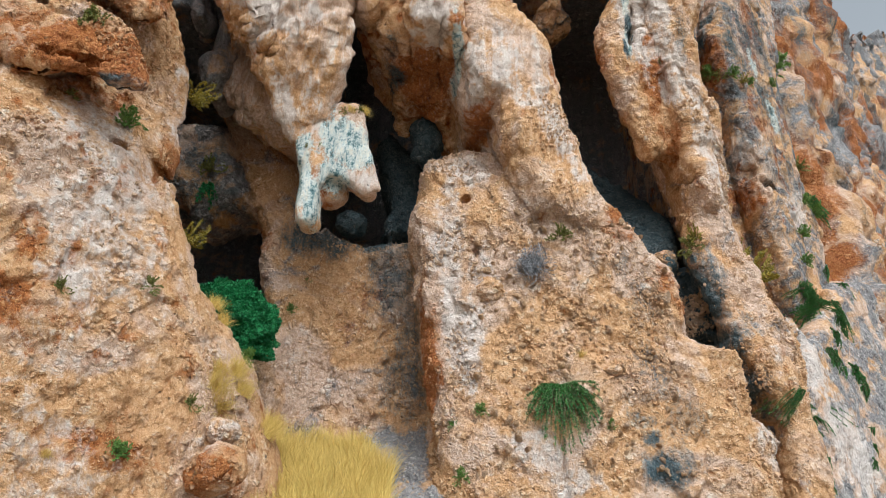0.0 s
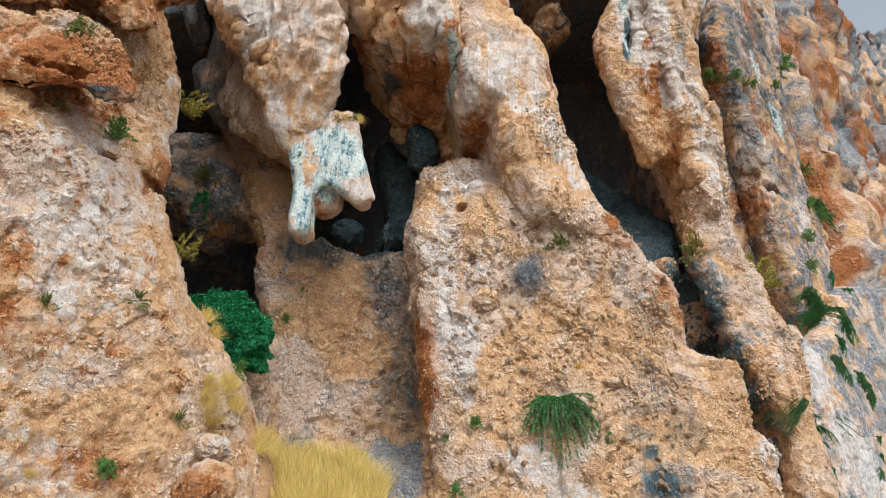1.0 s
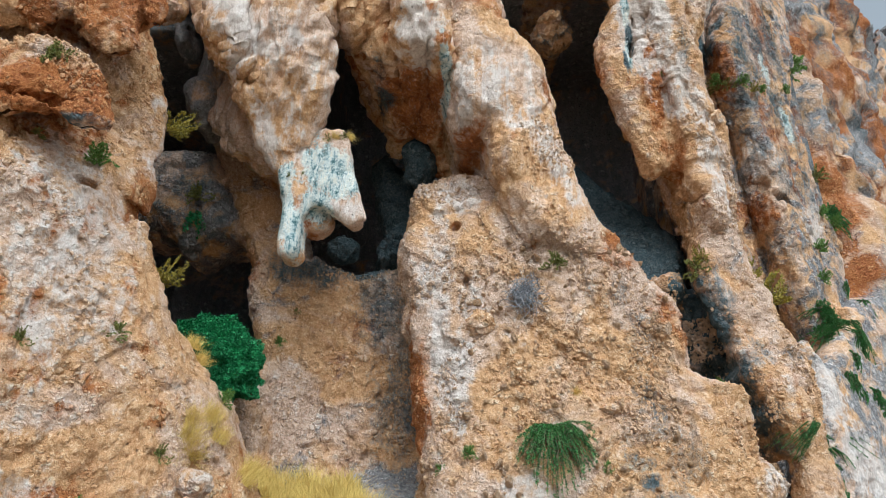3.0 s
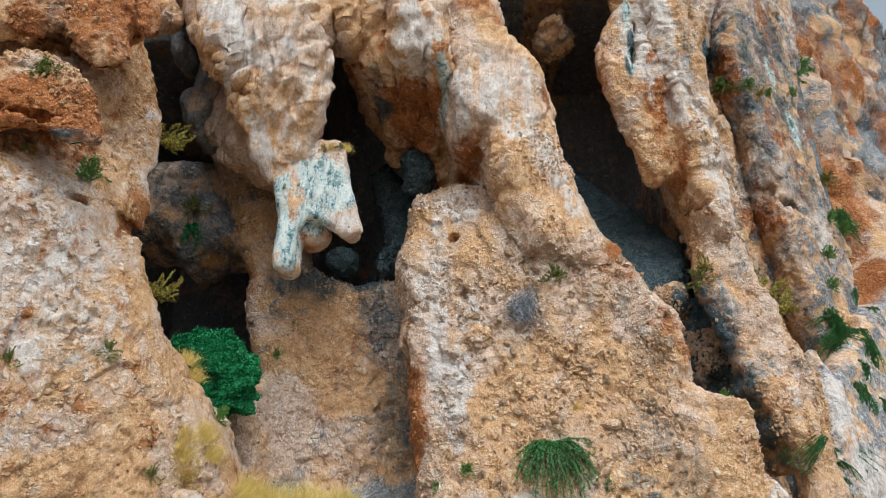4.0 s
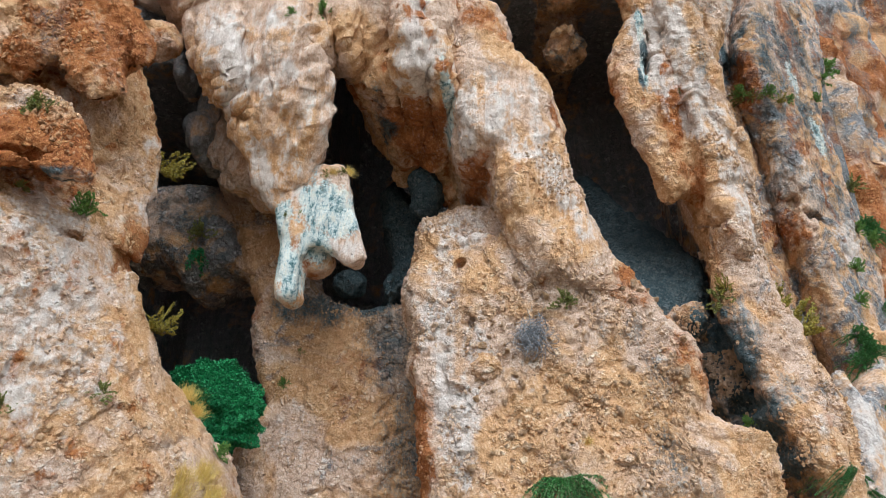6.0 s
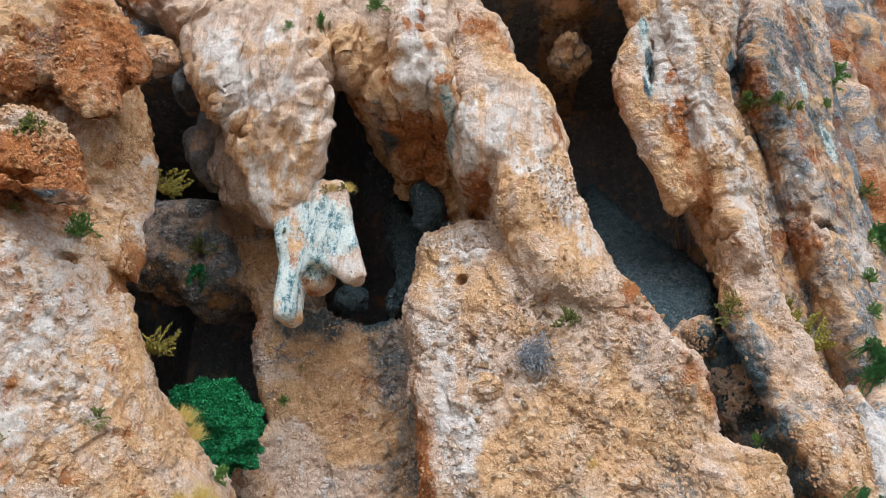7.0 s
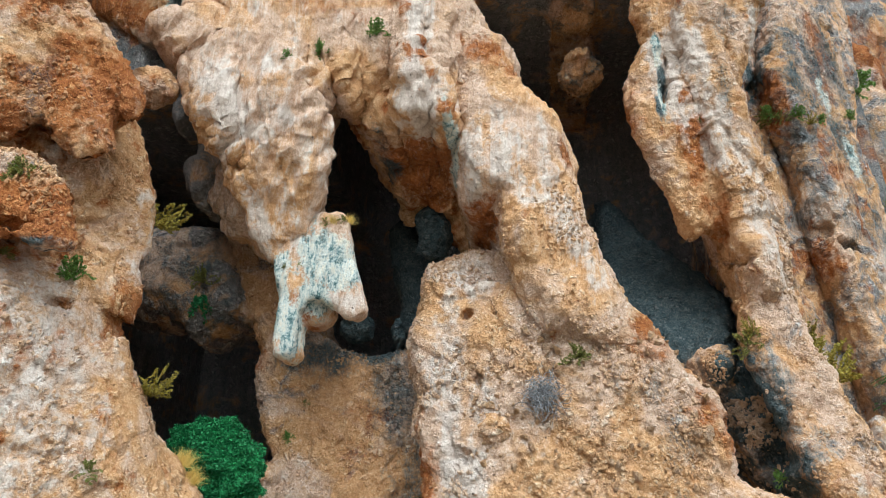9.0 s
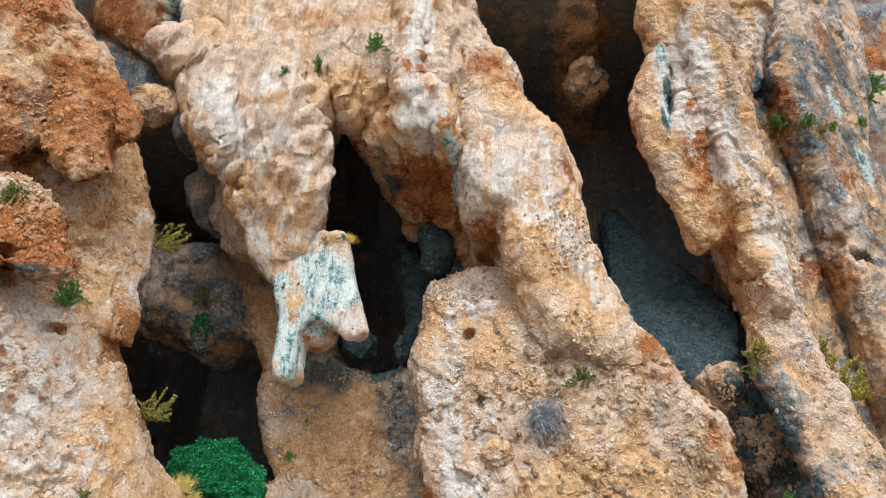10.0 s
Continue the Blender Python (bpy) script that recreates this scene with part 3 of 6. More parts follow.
# cuts: undercuts, slots and weathered hollows
notch([(-7.68, 12.58), (-7.04, 12.45), (-6.48, 12.36), (-6.04, 12.34), (-6.33, 12.18), (-6.90, 12.33), (-7.37, 12.45)], 11.70)
notch([(-6.56, 11.48), (-6.24, 11.49), (-6.16, 11.29), (-6.47, 11.27)], 11.90)
notch([(-0.46, 14.78), (-0.20, 15.13), (0.23, 15.31), (0.55, 14.64), (0.87, 14.40), (1.26, 14.43), (1.45, 14.01), (1.52, 13.42), (1.71, 12.86), (1.32, 12.68), (0.70, 12.78), (0.22, 13.13), (-0.19, 13.23), (-0.55, 13.67)], 15.35, slope=0.25, soft=0.15)
notch([(5.72, 19.54), (5.80, 19.16), (5.68, 18.02), (5.55, 17.85), (5.49, 18.13), (5.59, 18.73)], 17.35, soft=0.12)
notch([(6.64, 14.03), (6.92, 13.94), (6.94, 13.63), (6.69, 13.67)], 17.90)
notch([(6.05, 14.63), (6.42, 14.74), (6.47, 14.40), (6.19, 14.22)], 17.40)
notch([(-0.34, 18.49), (-0.15, 18.35), (-0.06, 17.73), (0.07, 17.25), (-0.19, 17.20), (-0.30, 17.76)], 14.90)
notch([(-8.94, 21.07), (-8.53, 21.39), (-7.17, 21.37), (-6.92, 20.02), (-6.74, 18.58), (-6.95, 18.27), (-7.37, 18.41), (-7.85, 19.25)], 15.30)
notch([(-6.65, 20.16), (-6.19, 20.37), (-5.81, 19.86), (-5.79, 19.24), (-6.14, 18.99), (-6.39, 18.92)], 13.90)
notch([(-3.55, 20.07), (-3.10, 19.91), (-3.14, 19.56), (-3.44, 19.69)], 13.90)
notch([(8.85, 20.87), (9.26, 21.30), (9.50, 20.66), (9.30, 19.43), (9.02, 19.07), (8.76, 19.67)], 20.60)
notch([(9.41, 14.59), (9.82, 14.80), (9.84, 14.03), (9.47, 13.82)], 20.90)
notch([(9.74, 15.89), (10.41, 16.00), (10.40, 15.46), (9.83, 15.36)], 20.30)
notch([(10.36, 15.37), (11.03, 15.42), (11.23, 15.06), (10.48, 14.99)], 20.80)
notch([(14.27, 14.48), (14.74, 14.59), (14.76, 14.04), (14.90, 13.39), (14.04, 13.34)], 24.20)
notch([(-4.57, 16.00), (-4.48, 16.14), (-4.24, 15.52), (-4.03, 14.92), (-4.16, 14.90), (-4.39, 15.46)], 14.60)
notch([(-2.83, 17.44), (-2.73, 17.50), (-2.62, 16.87), (-2.48, 16.25), (-2.60, 16.19), (-2.76, 16.80)], 13.95)

notch([(-1.66, 16.37), (-1.07, 16.19), (-0.87, 16.34), (-0.46, 16.21), (0.01, 16.26), (0.23, 15.94), (0.41, 15.22), (0.41, 14.47), (-0.11, 14.18), (-0.62, 14.12), (-1.00, 14.64), (-1.39, 15.59)], 15.70, soft=0.05)

LOW, HIGH, STEP = np.array((-12.0, 6.5, 1.5)), np.array((15.0, 26.5, 27.0)), 0.09


def rock_field(ax, blend=0.15):
    """The field on a grid: negative in the rock."""
    total = np.full([len(a) for a in ax], 0.45, np.float32)
    for _, field, low, high in BODIES:
        cut = [slice(int(np.searchsorted(a, l)), int(np.searchsorted(a, h))) for a, l, h in zip(ax, low, high)]
        x, y, z = ax[0][cut[0]][:, None, None], ax[1][cut[1]][None, :, None], ax[2][cut[2]][None, None, :]
        if x.size and y.size and z.size:
            total[tuple(cut)] = smooth_min(total[tuple(cut)], field(x, y, z).astype(np.float32), np.float32(blend))
    for field, soft, low, high in NOTCHES:
        cut = [slice(int(np.searchsorted(a, l)), int(np.searchsorted(a, h))) for a, l, h in zip(ax, low, high)]
        x, y, z = ax[0][cut[0]][:, None, None], ax[1][cut[1]][None, :, None], ax[2][cut[2]][None, None, :]
        total[tuple(cut)] = smooth_max(total[tuple(cut)], -field(x, y, z).astype(np.float32), np.float32(soft))
    for centre, radii in CARVES:
        cut = [slice(int(np.searchsorted(a, c - 2 * r - 0.3)), int(np.searchsorted(a, c + 2 * r + 0.3))) for a, c, r in zip(ax, centre, radii)]
        x, y, z = ax[0][cut[0]][:, None, None], ax[1][cut[1]][None, :, None], ax[2][cut[2]][None, None, :]
        q = np.sqrt(((x - centre[0]) / radii[0]) ** 2 + ((y - centre[1]) / radii[1]) ** 2 + ((z - centre[2]) / radii[2]) ** 2)
        total[tuple(cut)] = smooth_max(total[tuple(cut)], ((1 - q) * min(radii)).astype(np.float32), np.float32(0.1))
    return total


def surface(low, high, step):
    """Skin of the rock field: vertices and four-sided faces."""
    n = np.ceil((high - low) / step).astype(int) + 1
    ax = [(low[i] + step * np.arange(n[i])).astype(np.float32) for i in range(3)]
    f = rock_field(ax)
    f[0], f[-1], f[:, -1], f[:, :, 0], f[:, :, -1] = 1, 1, 1, 1, 1
    s = f < 0
    m = n - 1
    count = np.zeros(tuple(m), np.int8)
    corners = [(i, j, k) for i in (0, 1) for j in (0, 1) for k in (0, 1)]
    for i, j, k in corners:
        count += s[i:m[0] + i, j:m[1] + j, k:m[2] + k]
    cell = np.argwhere((count > 0) & (count < 8))
    number = np.full(tuple(m), -1, np.int32)
    number[tuple(cell.T)] = np.arange(len(cell))
    v = [f[cell[:, 0] + i, cell[:, 1] + j, cell[:, 2] + k] for i, j, k in corners]
    place, hits = np.zeros((len(cell), 3), np.float32), np.zeros(len(cell), np.float32)
    for a in range(8):
        for b in range(a + 1, 8):
            pa, pb = np.array(corners[a]), np.array(corners[b])
            if np.abs(pa - pb).sum() != 1:
                continue
            cross = (v[a] < 0) != (v[b] < 0)
            t = np.where(cross, v[a] / np.where(cross, v[a] - v[b], 1), 0)
            place += np.where(cross[:, None], pa + t[:, None] * (pb - pa), 0)
            hits += cross
    place = low + step * (cell + place / hits[:, None])
    quads = []
    for axis in range(3):
        u, w = (axis + 1) % 3, (axis + 2) % 3
        first = [slice(None)] * 3
        later = [slice(None)] * 3
        first[axis], later[axis] = slice(0, -1), slice(1, None)
        e = np.argwhere(s[tuple(first)] != s[tuple(later)])
        e = e[(e[:, u] > 0) & (e[:, w] > 0) & (e[:, u] < m[u]) & (e[:, w] < m[w])]
        inside = s[tuple(e.T)]
        q = []
        for du, dw in ((1, 1), (0, 1), (0, 0), (1, 0)):
            c = e.copy()
            c[:, u] -= du
            c[:, w] -= dw
            q.append(number[tuple(c.T)])
        q = np.array(q).T
        q = np.where(inside[:, None], q, q[:, ::-1])
        quads.append(q)
    return place.astype(np.float32), np.concatenate(quads)


def split_quads(v, q):
    """Each four-sided face in four."""
    e = np.sort(np.stack([q, np.roll(q, -1, 1)], 2).reshape(-1, 2), axis=1)
    key = e[:, 0].astype(np.int64) * len(v) + e[:, 1]
    uniq, inv = np.unique(key, return_inverse=True)
    mid = (v[uniq // len(v)] + v[uniq % len(v)]) / 2
    inv = inv.reshape(-1, 4) + len(v)
    centre = v[q].mean(1)
    c = np.arange(len(q)) + len(v) + len(mid)
    out = [np.stack([q[:, i], inv[:, i], c, inv[:, i - 1]], 1) for i in range(4)]
    return np.concatenate([v, mid, centre]).astype(np.float32), np.concatenate(out)


def relax(v, q, rounds, share=0.5):
    for _ in range(rounds):
        total, n = np.zeros_like(v), np.zeros(len(v), np.float32)
        for i in range(4):
            for j in (1, 3):
                for k in range(3):
                    total[:, k] += np.bincount(q[:, i], v[q[:, (i + j) % 4], k], len(v))
                n += np.bincount(q[:, i], minlength=len(v))
        v = v + share * (total / np.maximum(n, 1)[:, None] - v)
    return v.astype(np.float32)


def normals(v, q):
    fn = np.cross(v[q[:, 2]] - v[q[:, 0]], v[q[:, 3]] - v[q[:, 1]])
    out = np.zeros_like(v)
    for i in range(4):
        for k in range(3):
            out[:, k] += np.bincount(q[:, i], fn[:, k], len(v))
    return out / np.maximum(np.linalg.norm(out, axis=1), 1e-9)[:, None]


def shares(v):
    """How much of each named form a point belongs to."""
    names = sorted({b[0] for b in BODIES})
    d = np.full((len(names), len(v)), 9.0, np.float32)
    for n, field, low, high in BODIES:
        i = names.index(n)
        pick = np.nonzero(((v > np.array(low)) & (v < np.array(high))).all(1))[0]
        if len(pick):
            w = v[pick]
            d[i, pick] = np.minimum(d[i, pick], field(w[:, 0], w[:, 1], w[:, 2]))
    w = np.exp(-np.clip((d - d.min(0)) / 0.12, 0, 20))
    return names, w / w.sum(0)


verts, quads = surface(LOW, HIGH, STEP)
# drop the outer sides of the grid; a plain core closes the rock there
mid = verts[quads].mean(1)
keep = (mid[:, 1] < HIGH[1] - 0.3) & (mid[:, 2] > LOW[2] + 0.2) & (mid[:, 0] > LOW[0] + 0.2) & (mid[:, 0] < HIGH[0] - 0.2) & (mid[:, 2] < HIGH[2] - 0.2)
quads = quads[keep]
used, inv = np.unique(quads, return_inverse=True)
verts, quads = verts[used], inv.reshape(-1, 4)
# the seen fronts in four times as many faces as the cave depths and back sides
NAMES, SHARE = shares(verts)
lead = np.array(NAMES)[SHARE.argmax(0)[quads[:, 0]]]
nrm = normals(verts, quads)[quads[:, 0]]
mid = verts[quads].mean(1)
seen = (nrm[:, 1] < 0.45) & (lead != "depths") & (mid[:, 1] < 23.5) & (mid[:, 2] < 25) & ((lead != "scree") | (mid[:, 2] > 4.5)) & (mid[:, 2] > 3.5)
fine_v, fine_q = split_quads(verts, quads[seen])
offset = len(fine_v)
verts, quads = np.concatenate([fine_v, verts]), np.concatenate([fine_q, quads[~seen] + offset])
used, inv = np.unique(quads, return_inverse=True)
verts, quads = relax(verts[used], inv.reshape(-1, 4), 1, 0.35), inv.reshape(-1, 4)
print("points", len(verts), len(quads))
NAMES, SHARE = shares(verts)


def amount(**wanted):
    return sum(SHARE[NAMES.index(n)] * v for n, v in wanted.items())


nrm = normals(verts, quads)
pebbly = amount(left=1, middle=1, hollow=0.9, right=0.7, spine=0.4, scree=0.8, crevice=1, beyond=0.6, pale=0.3, inner=0.8, alcove=0.8, knob=1, upper=0.15)
fluted = amount(pendant=1, arch=0.8, upper=0.6, drip=0.9, spine=0.3, right=0.35, beyond=0.5, pale=0.3)
warped = verts + 0.10 * np.stack([fractal(verts * 1.7 + s, 2) for s in (3, 40, 77)], 1)
shift = 0.13 * fractal(verts * 0.8, 3)
near, second, tag, facet = cells(warped * np.array((1.2, 1.2, 0.9)), True)
shift += (0.24 * facet + 0.07 * (np.clip(second - near, 0, 0.4) - 0.2)) * np.clip(pebbly + 0.12, 0, 1)
near, second, tag, facet = cells(warped * np.array((2.9, 2.9, 3.6)) + 11, True)
crowd = np.clip(0.55 + 1.3 * fractal(verts * 0.6 + 9, 2), 0.1, 1.2)
shift += pebbly * crowd * (0.15 * facet + 0.14 * np.clip(0.5 - near, 0, 0.5) * (tag > 0.4))
near, second, tag, facet = cells(verts * 7.5 + 31, True)
shift += pebbly * (0.06 * facet + 0.10 * np.clip(0.5 - near, 0, 0.5) * (tag > 0.3))
shift -= 0.20 * np.clip(0.36 - near, 0, 0.36) * (tag > 0.965)
ridge = 1 - np.abs(perlin(warped * np.array((1.9, 1.9, 0.28)) + 5)) * 2.4
shift += fluted * 0.11 * ridge
ridge = 1 - np.abs(perlin(warped * np.array((4.6, 4.6, 0.6)) + 50)) * 2.4
shift += fluted * 0.065 * ridge
shift += 0.07 * fractal(warped * 2.6 + 70, 4, 0.62)
shift[verts[:, 1] > 24] *= 0.2
# sculpted folds and hollows of the tufa
tufa = np.nonzero(amount(pendant=1, arch=1, upper=1, drip=1, spine=0.6) > 0.3)[0]
w = warped[tufa]
lean = np.stack([w[:, 0] - 0.30 * w[:, 2], w[:, 1], w[:, 2]], 1)
fold = 1 - np.abs(perlin(lean * np.array((2.9, 2.9, 0.24)) + 200)) * 2.6
flute = 1 - np.abs(perlin(lean * np.array((7.0, 7.0, 0.5)) + 300)) * 2.6
near, second, tag, facet = cells(lean * np.array((2.2, 2.2, 0.9)) + 60, True)
push = 0.18 * fold + 0.07 * flute - 0.12 * np.clip(0.42 - near, 0, 0.42) * (tag > 0.8) + 0.05 * facet
near, second, tag, facet = cells(lean * np.array((5.5, 5.5, 3.2)) + 90, True)
push += 0.06 * facet - 0.12 * np.clip(0.38 - near, 0, 0.38) * (tag > 0.85)
shift[tufa] += push * (amount(pendant=1, arch=0.9, upper=0.8, drip=0.7, spine=0.5)[tufa])
low_tufa = SHARE[NAMES.index("pendant")] * np.clip((14.6 - verts[:, 2]) / 0.4, 0, 1) + 0.5 * SHARE[NAMES.index("drip")]
shift *= 1 - 0.7 * low_tufa
shift *= 1 - 0.65 * SHARE[NAMES.index("left")] * np.clip((nrm[:, 0] - 0.72) / 0.2, 0, 1)
verts += nrm * shift[:, None]
nrm = normals(verts, quads)

# ---- stains and deposits with shapes of their own, and shade put in as dark patches ----
MASKS = {k: np.zeros(len(verts), np.float32) for k in ("pale", "rust", "dark", "teal")}
WISP = 0.6 * fractal(verts * np.array((1.6, 1.6, 0.45)) + 120, 4, 0.6) + 0.5 * fractal(verts * 2.5 + 90, 4, 0.65)


def stain_shade(kind, centre, size, level, lean=0.0, depth=1.3):
    d = verts - np.array(centre, np.float32)
    r = np.sqrt(((d[:, 0] + lean * d[:, 2]) / size[0]) ** 2 + (d[:, 1] / depth) ** 2 + (d[:, 2] / size[1]) ** 2)
    MASKS[kind] = np.maximum(MASKS[kind], level * np.clip(1.5 - r + 0.9 * WISP, 0, 1))


stain_shade("pale", (-6.79, 11.40, 10.73), (0.65, 0.72), 0.75)
stain_shade("pale", (-6.33, 11.30, 9.49), (0.98, 0.98), 0.85)
stain_shade("pale", (-6.37, 11.30, 8.50), (0.78, 0.72), 0.9)
stain_shade("pale", (-6.51, 11.20, 7.15), (1.17, 0.78), 0.6)
stain_shade("pale", (-6.59, 10.90, 6.25), (0.65, 0.65), 0.55)
stain_shade("pale", (-5.86, 11.20, 5.09), (1.04, 0.52), 0.7)
stain_shade("pale", (-5.59, 11.80, 7.94), (0.65, 0.52), 0.5)
stain_shade("pale", (-6.33, 11.60, 10.11), (0.52, 1.04), 0.7)
stain_shade("pale", (-5.93, 13.20, 13.89), (0.23, 1.69), 0.7)
stain_shade("pale", (0.15, 15.00, 10.84), (0.39, 1.95), 0.8)
stain_shade("pale", (0.52, 15.00, 8.35), (0.45, 1.17), 0.9)
stain_shade("pale", (0.23, 15.40, 13.09), (0.65, 0.45), 0.8)
stain_shade("pale", (0.86, 14.90, 10.07), (0.39, 0.65), 0.7)
stain_shade("pale", (2.04, 14.70, 5.99), (0.65, 0.65), 0.7)
stain_shade("pale", (2.68, 14.70, 5.33), (0.65, 0.39), 0.8)
stain_shade("pale", (1.87, 14.90, 9.24), (0.65, 0.52), 0.4)
stain_shade("pale", (6.82, 15.80, 6.26), (0.59, 0.59), 0.9)
stain_shade("pale", (6.60, 16.00, 7.43), (0.52, 0.52), 0.5)
stain_shade("pale", (2.77, 14.80, 13.72), (0.45, 1.69), 0.8, 0.35)
stain_shade("pale", (1.57, 14.20, 15.56), (0.91, 1.04), 0.6)
stain_shade("pale", (0.79, 14.40, 15.04), (0.26, 1.04), 0.9)
stain_shade("pale", (-0.30, 13.60, 18.90), (0.36, 1.17), 1.0)
stain_shade("pale", (-0.20, 13.60, 16.45), (0.59, 0.59), 1.0)
stain_shade("pale", (-4.92, 13.60, 17.36), (0.45, 0.78), 1.0)
stain_shade("pale", (-4.37, 13.60, 15.77), (0.33, 0.78), 0.95)
stain_shade("pale", (-3.95, 14.20, 14.21), (0.26, 0.91), 0.95)
stain_shade("pale", (-2.65, 13.90, 15.21), (0.78, 1.04), 0.5)
stain_shade("pale", (-3.51, 13.50, 17.44), (0.65, 0.45), 0.75)
stain_shade("pale", (-3.23, 14.40, 13.83), (0.45, 0.52), 0.7)
stain_shade("pale", (-2.55, 13.80, 19.93), (2.08, 0.91), 0.5)
stain_shade("pale", (5.78, 16.00, 18.53), (0.45, 1.95), 0.95, 0.15)
stain_shade("pale", (6.86, 16.50, 17.07), (0.39, 1.69), 0.8, 0.45)
stain_shade("pale", (7.41, 17.00, 14.37), (0.39, 1.43), 0.8, 0.3)
stain_shade("pale", (8.60, 17.50, 21.06), (0.45, 1.56), 0.7)
stain_shade("pale", (8.47, 18.00, 13.84), (0.39, 1.04), 0.6)
stain_shade("pale", (10.04, 19.00, 9.02), (0.78, 1.3), 1.0, 0.3)
stain_shade("pale", (10.77, 19.50, 6.94), (1.04, 1.56), 1.0, 0.3)
stain_shade("pale", (8.28, 17.00, 8.49), (0.65, 1.04), 0.4)
stain_shade("rust", (-6.56, 10.50, 12.66), (1.35, 0.68), 1.0)
stain_shade("rust", (-8.19, 10.50, 13.20), (0.94, 0.81), 0.6)
stain_shade("rust", (-6.83, 11.00, 7.77), (0.61, 0.74), 0.8)
stain_shade("rust", (-3.67, 12.30, 5.20), (0.81, 0.68), 0.7)
stain_shade("rust", (-5.43, 11.80, 5.60), (0.81, 0.54), 0.5)
stain_shade("rust", (-5.79, 13.00, 11.67), (0.54, 2.43), 0.45)
stain_shade("rust", (-6.74, 11.20, 15.59), (1.22, 1.35), 0.45)
stain_shade("rust", (-7.91, 10.90, 17.62), (1.08, 1.08), 0.8)
stain_shade("rust", (9.29, 19.00, 19.67), (0.47, 0.94), 0.9)
stain_shade("rust", (9.20, 18.70, 13.85), (0.68, 1.35), 0.9)
stain_shade("rust", (11.16, 20.00, 17.59), (0.68, 0.81), 0.6)
stain_shade("rust", (-0.35, 15.40, 8.07), (0.34, 1.62), 0.7)
stain_shade("rust", (-0.23, 15.20, 16.18), (1.22, 0.68), 0.8)
stain_shade("rust", (1.10, 14.60, 18.03), (0.68, 0.41), 0.6)
stain_shade("rust", (-2.67, 17.00, 9.68), (1.62, 1.35), 0.3)
stain_shade("rust", (4.31, 15.20, 11.08), (0.81, 0.54), 0.6, 0.6)
stain_shade("rust", (5.38, 15.40, 9.42), (0.41, 0.81), 0.6)
stain_shade("rust", (4.63, 16.50, 17.64), (0.41, 0.81), 0.7)
stain_shade("rust", (6.11, 16.60, 16.40), (0.41, 1.08), 0.6)
stain_shade("rust", (6.42, 17.20, 15.13), (0.41, 0.54), 0.6)
stain_shade("rust", (6.67, 17.20, 12.00), (0.54, 1.22), 0.4)
stain_shade("dark", (6.85, 17.80, 10.43), (0.63, 1.26), 1.0)
stain_shade("dark", (7.31, 17.80, 9.01), (0.69, 0.8), 1.0)
stain_shade("dark", (4.72, 15.30, 5.67), (0.57, 0.4), 0.8)
stain_shade("dark", (4.19, 15.10, 6.63), (0.4, 0.23), 0.6)
stain_shade("dark", (4.49, 15.20, 9.08), (0.57, 0.8), 0.35)
stain_shade("dark", (-1.5, 17.40, 11.1), (0.9, 1.2), 0.6)
stain_shade("dark", (-0.90, 17.50, 8.62), (0.8, 2.2), 0.6)
stain_shade("dark", (-3.12, 17.10, 11.80), (1.15, 0.52), 0.8)
stain_shade("dark", (-1.94, 17.40, 12.11), (1.03, 0.57), 1.0)
stain_shade("dark", (-6.98, 10.90, 7.84), (0.34, 0.34), 0.4)
stain_shade("dark", (-6.61, 10.50, 13.48), (0.69, 0.23), 0.5)
stain_shade("dark", (7.38, 17.00, 20.60), (0.29, 1.26), 0.55)
stain_shade("dark", (10.34, 20.00, 19.36), (0.8, 1.84), 0.6)
stain_shade("dark", (12.04, 21.00, 22.00), (0.69, 1.84), 0.7)
stain_shade("dark", (10.42, 20.50, 16.06), (1.03, 0.8), 0.4)
stain_shade("dark", (8.53, 18.40, 19.43), (0.23, 0.69), 0.7)
stain_shade("dark", (-5.50, 14.80, 16.44), (0.46, 0.57), 0.4)
stain_shade("dark", (-6.51, 15.20, 16.77), (0.57, 0.92), 0.5)
stain_shade("teal", (-2.32, 14.70, 13.23), (0.6, 0.75), 1.0)
stain_shade("teal", (-3.29, 14.60, 12.98), (0.25, 0.3), 0.9)
stain_shade("teal", (-3.29, 14.60, 12.09), (0.2, 0.9), 1.0)
stain_shade("teal", (0.32, 14.50, 16.16), (0.12, 0.5), 1.0)
stain_shade("teal", (0.28, 14.50, 15.43), (0.12, 0.3), 0.9)
stain_shade("teal", (5.51, 16.00, 18.04), (0.09, 0.6), 1.0)
stain_shade("teal", (-6.65, 13.90, 20.43), (0.25, 0.5), 1.0)
stain_shade("teal", (7.70, 17.20, 20.53), (0.15, 0.6), 0.3)
stain_shade("teal", (11.66, 21.50, 18.76), (0.25, 0.8), 0.6)
stain_shade("pale", (-6.33, 11.00, 11.43), (1.17, 1.04), 0.9)
stain_shade("pale", (-5.92, 11.00, 9.90), (1.17, 1.04), 0.8)
stain_shade("pale", (-5.61, 11.40, 10.73), (0.78, 1.17), 0.7)
stain_shade("rust", (-9.74, 15.00, 22.28), (1.08, 0.81), 0.8)
stain_shade("rust", (-8.82, 15.20, 21.49), (0.81, 0.68), 0.7)
stain_shade("rust", (-5.88, 12.80, 15.72), (0.41, 1.08), 0.5)
stain_shade("dark", (-7.07, 10.60, 15.35), (0.29, 1.03), 0.5)
stain_shade("teal", (7.57, 16.50, 21.49), (0.2, 0.6), 0.3)
stain_shade("dark", (6.85, 18.20, 11.33), (0.4, 0.69), 1.0)
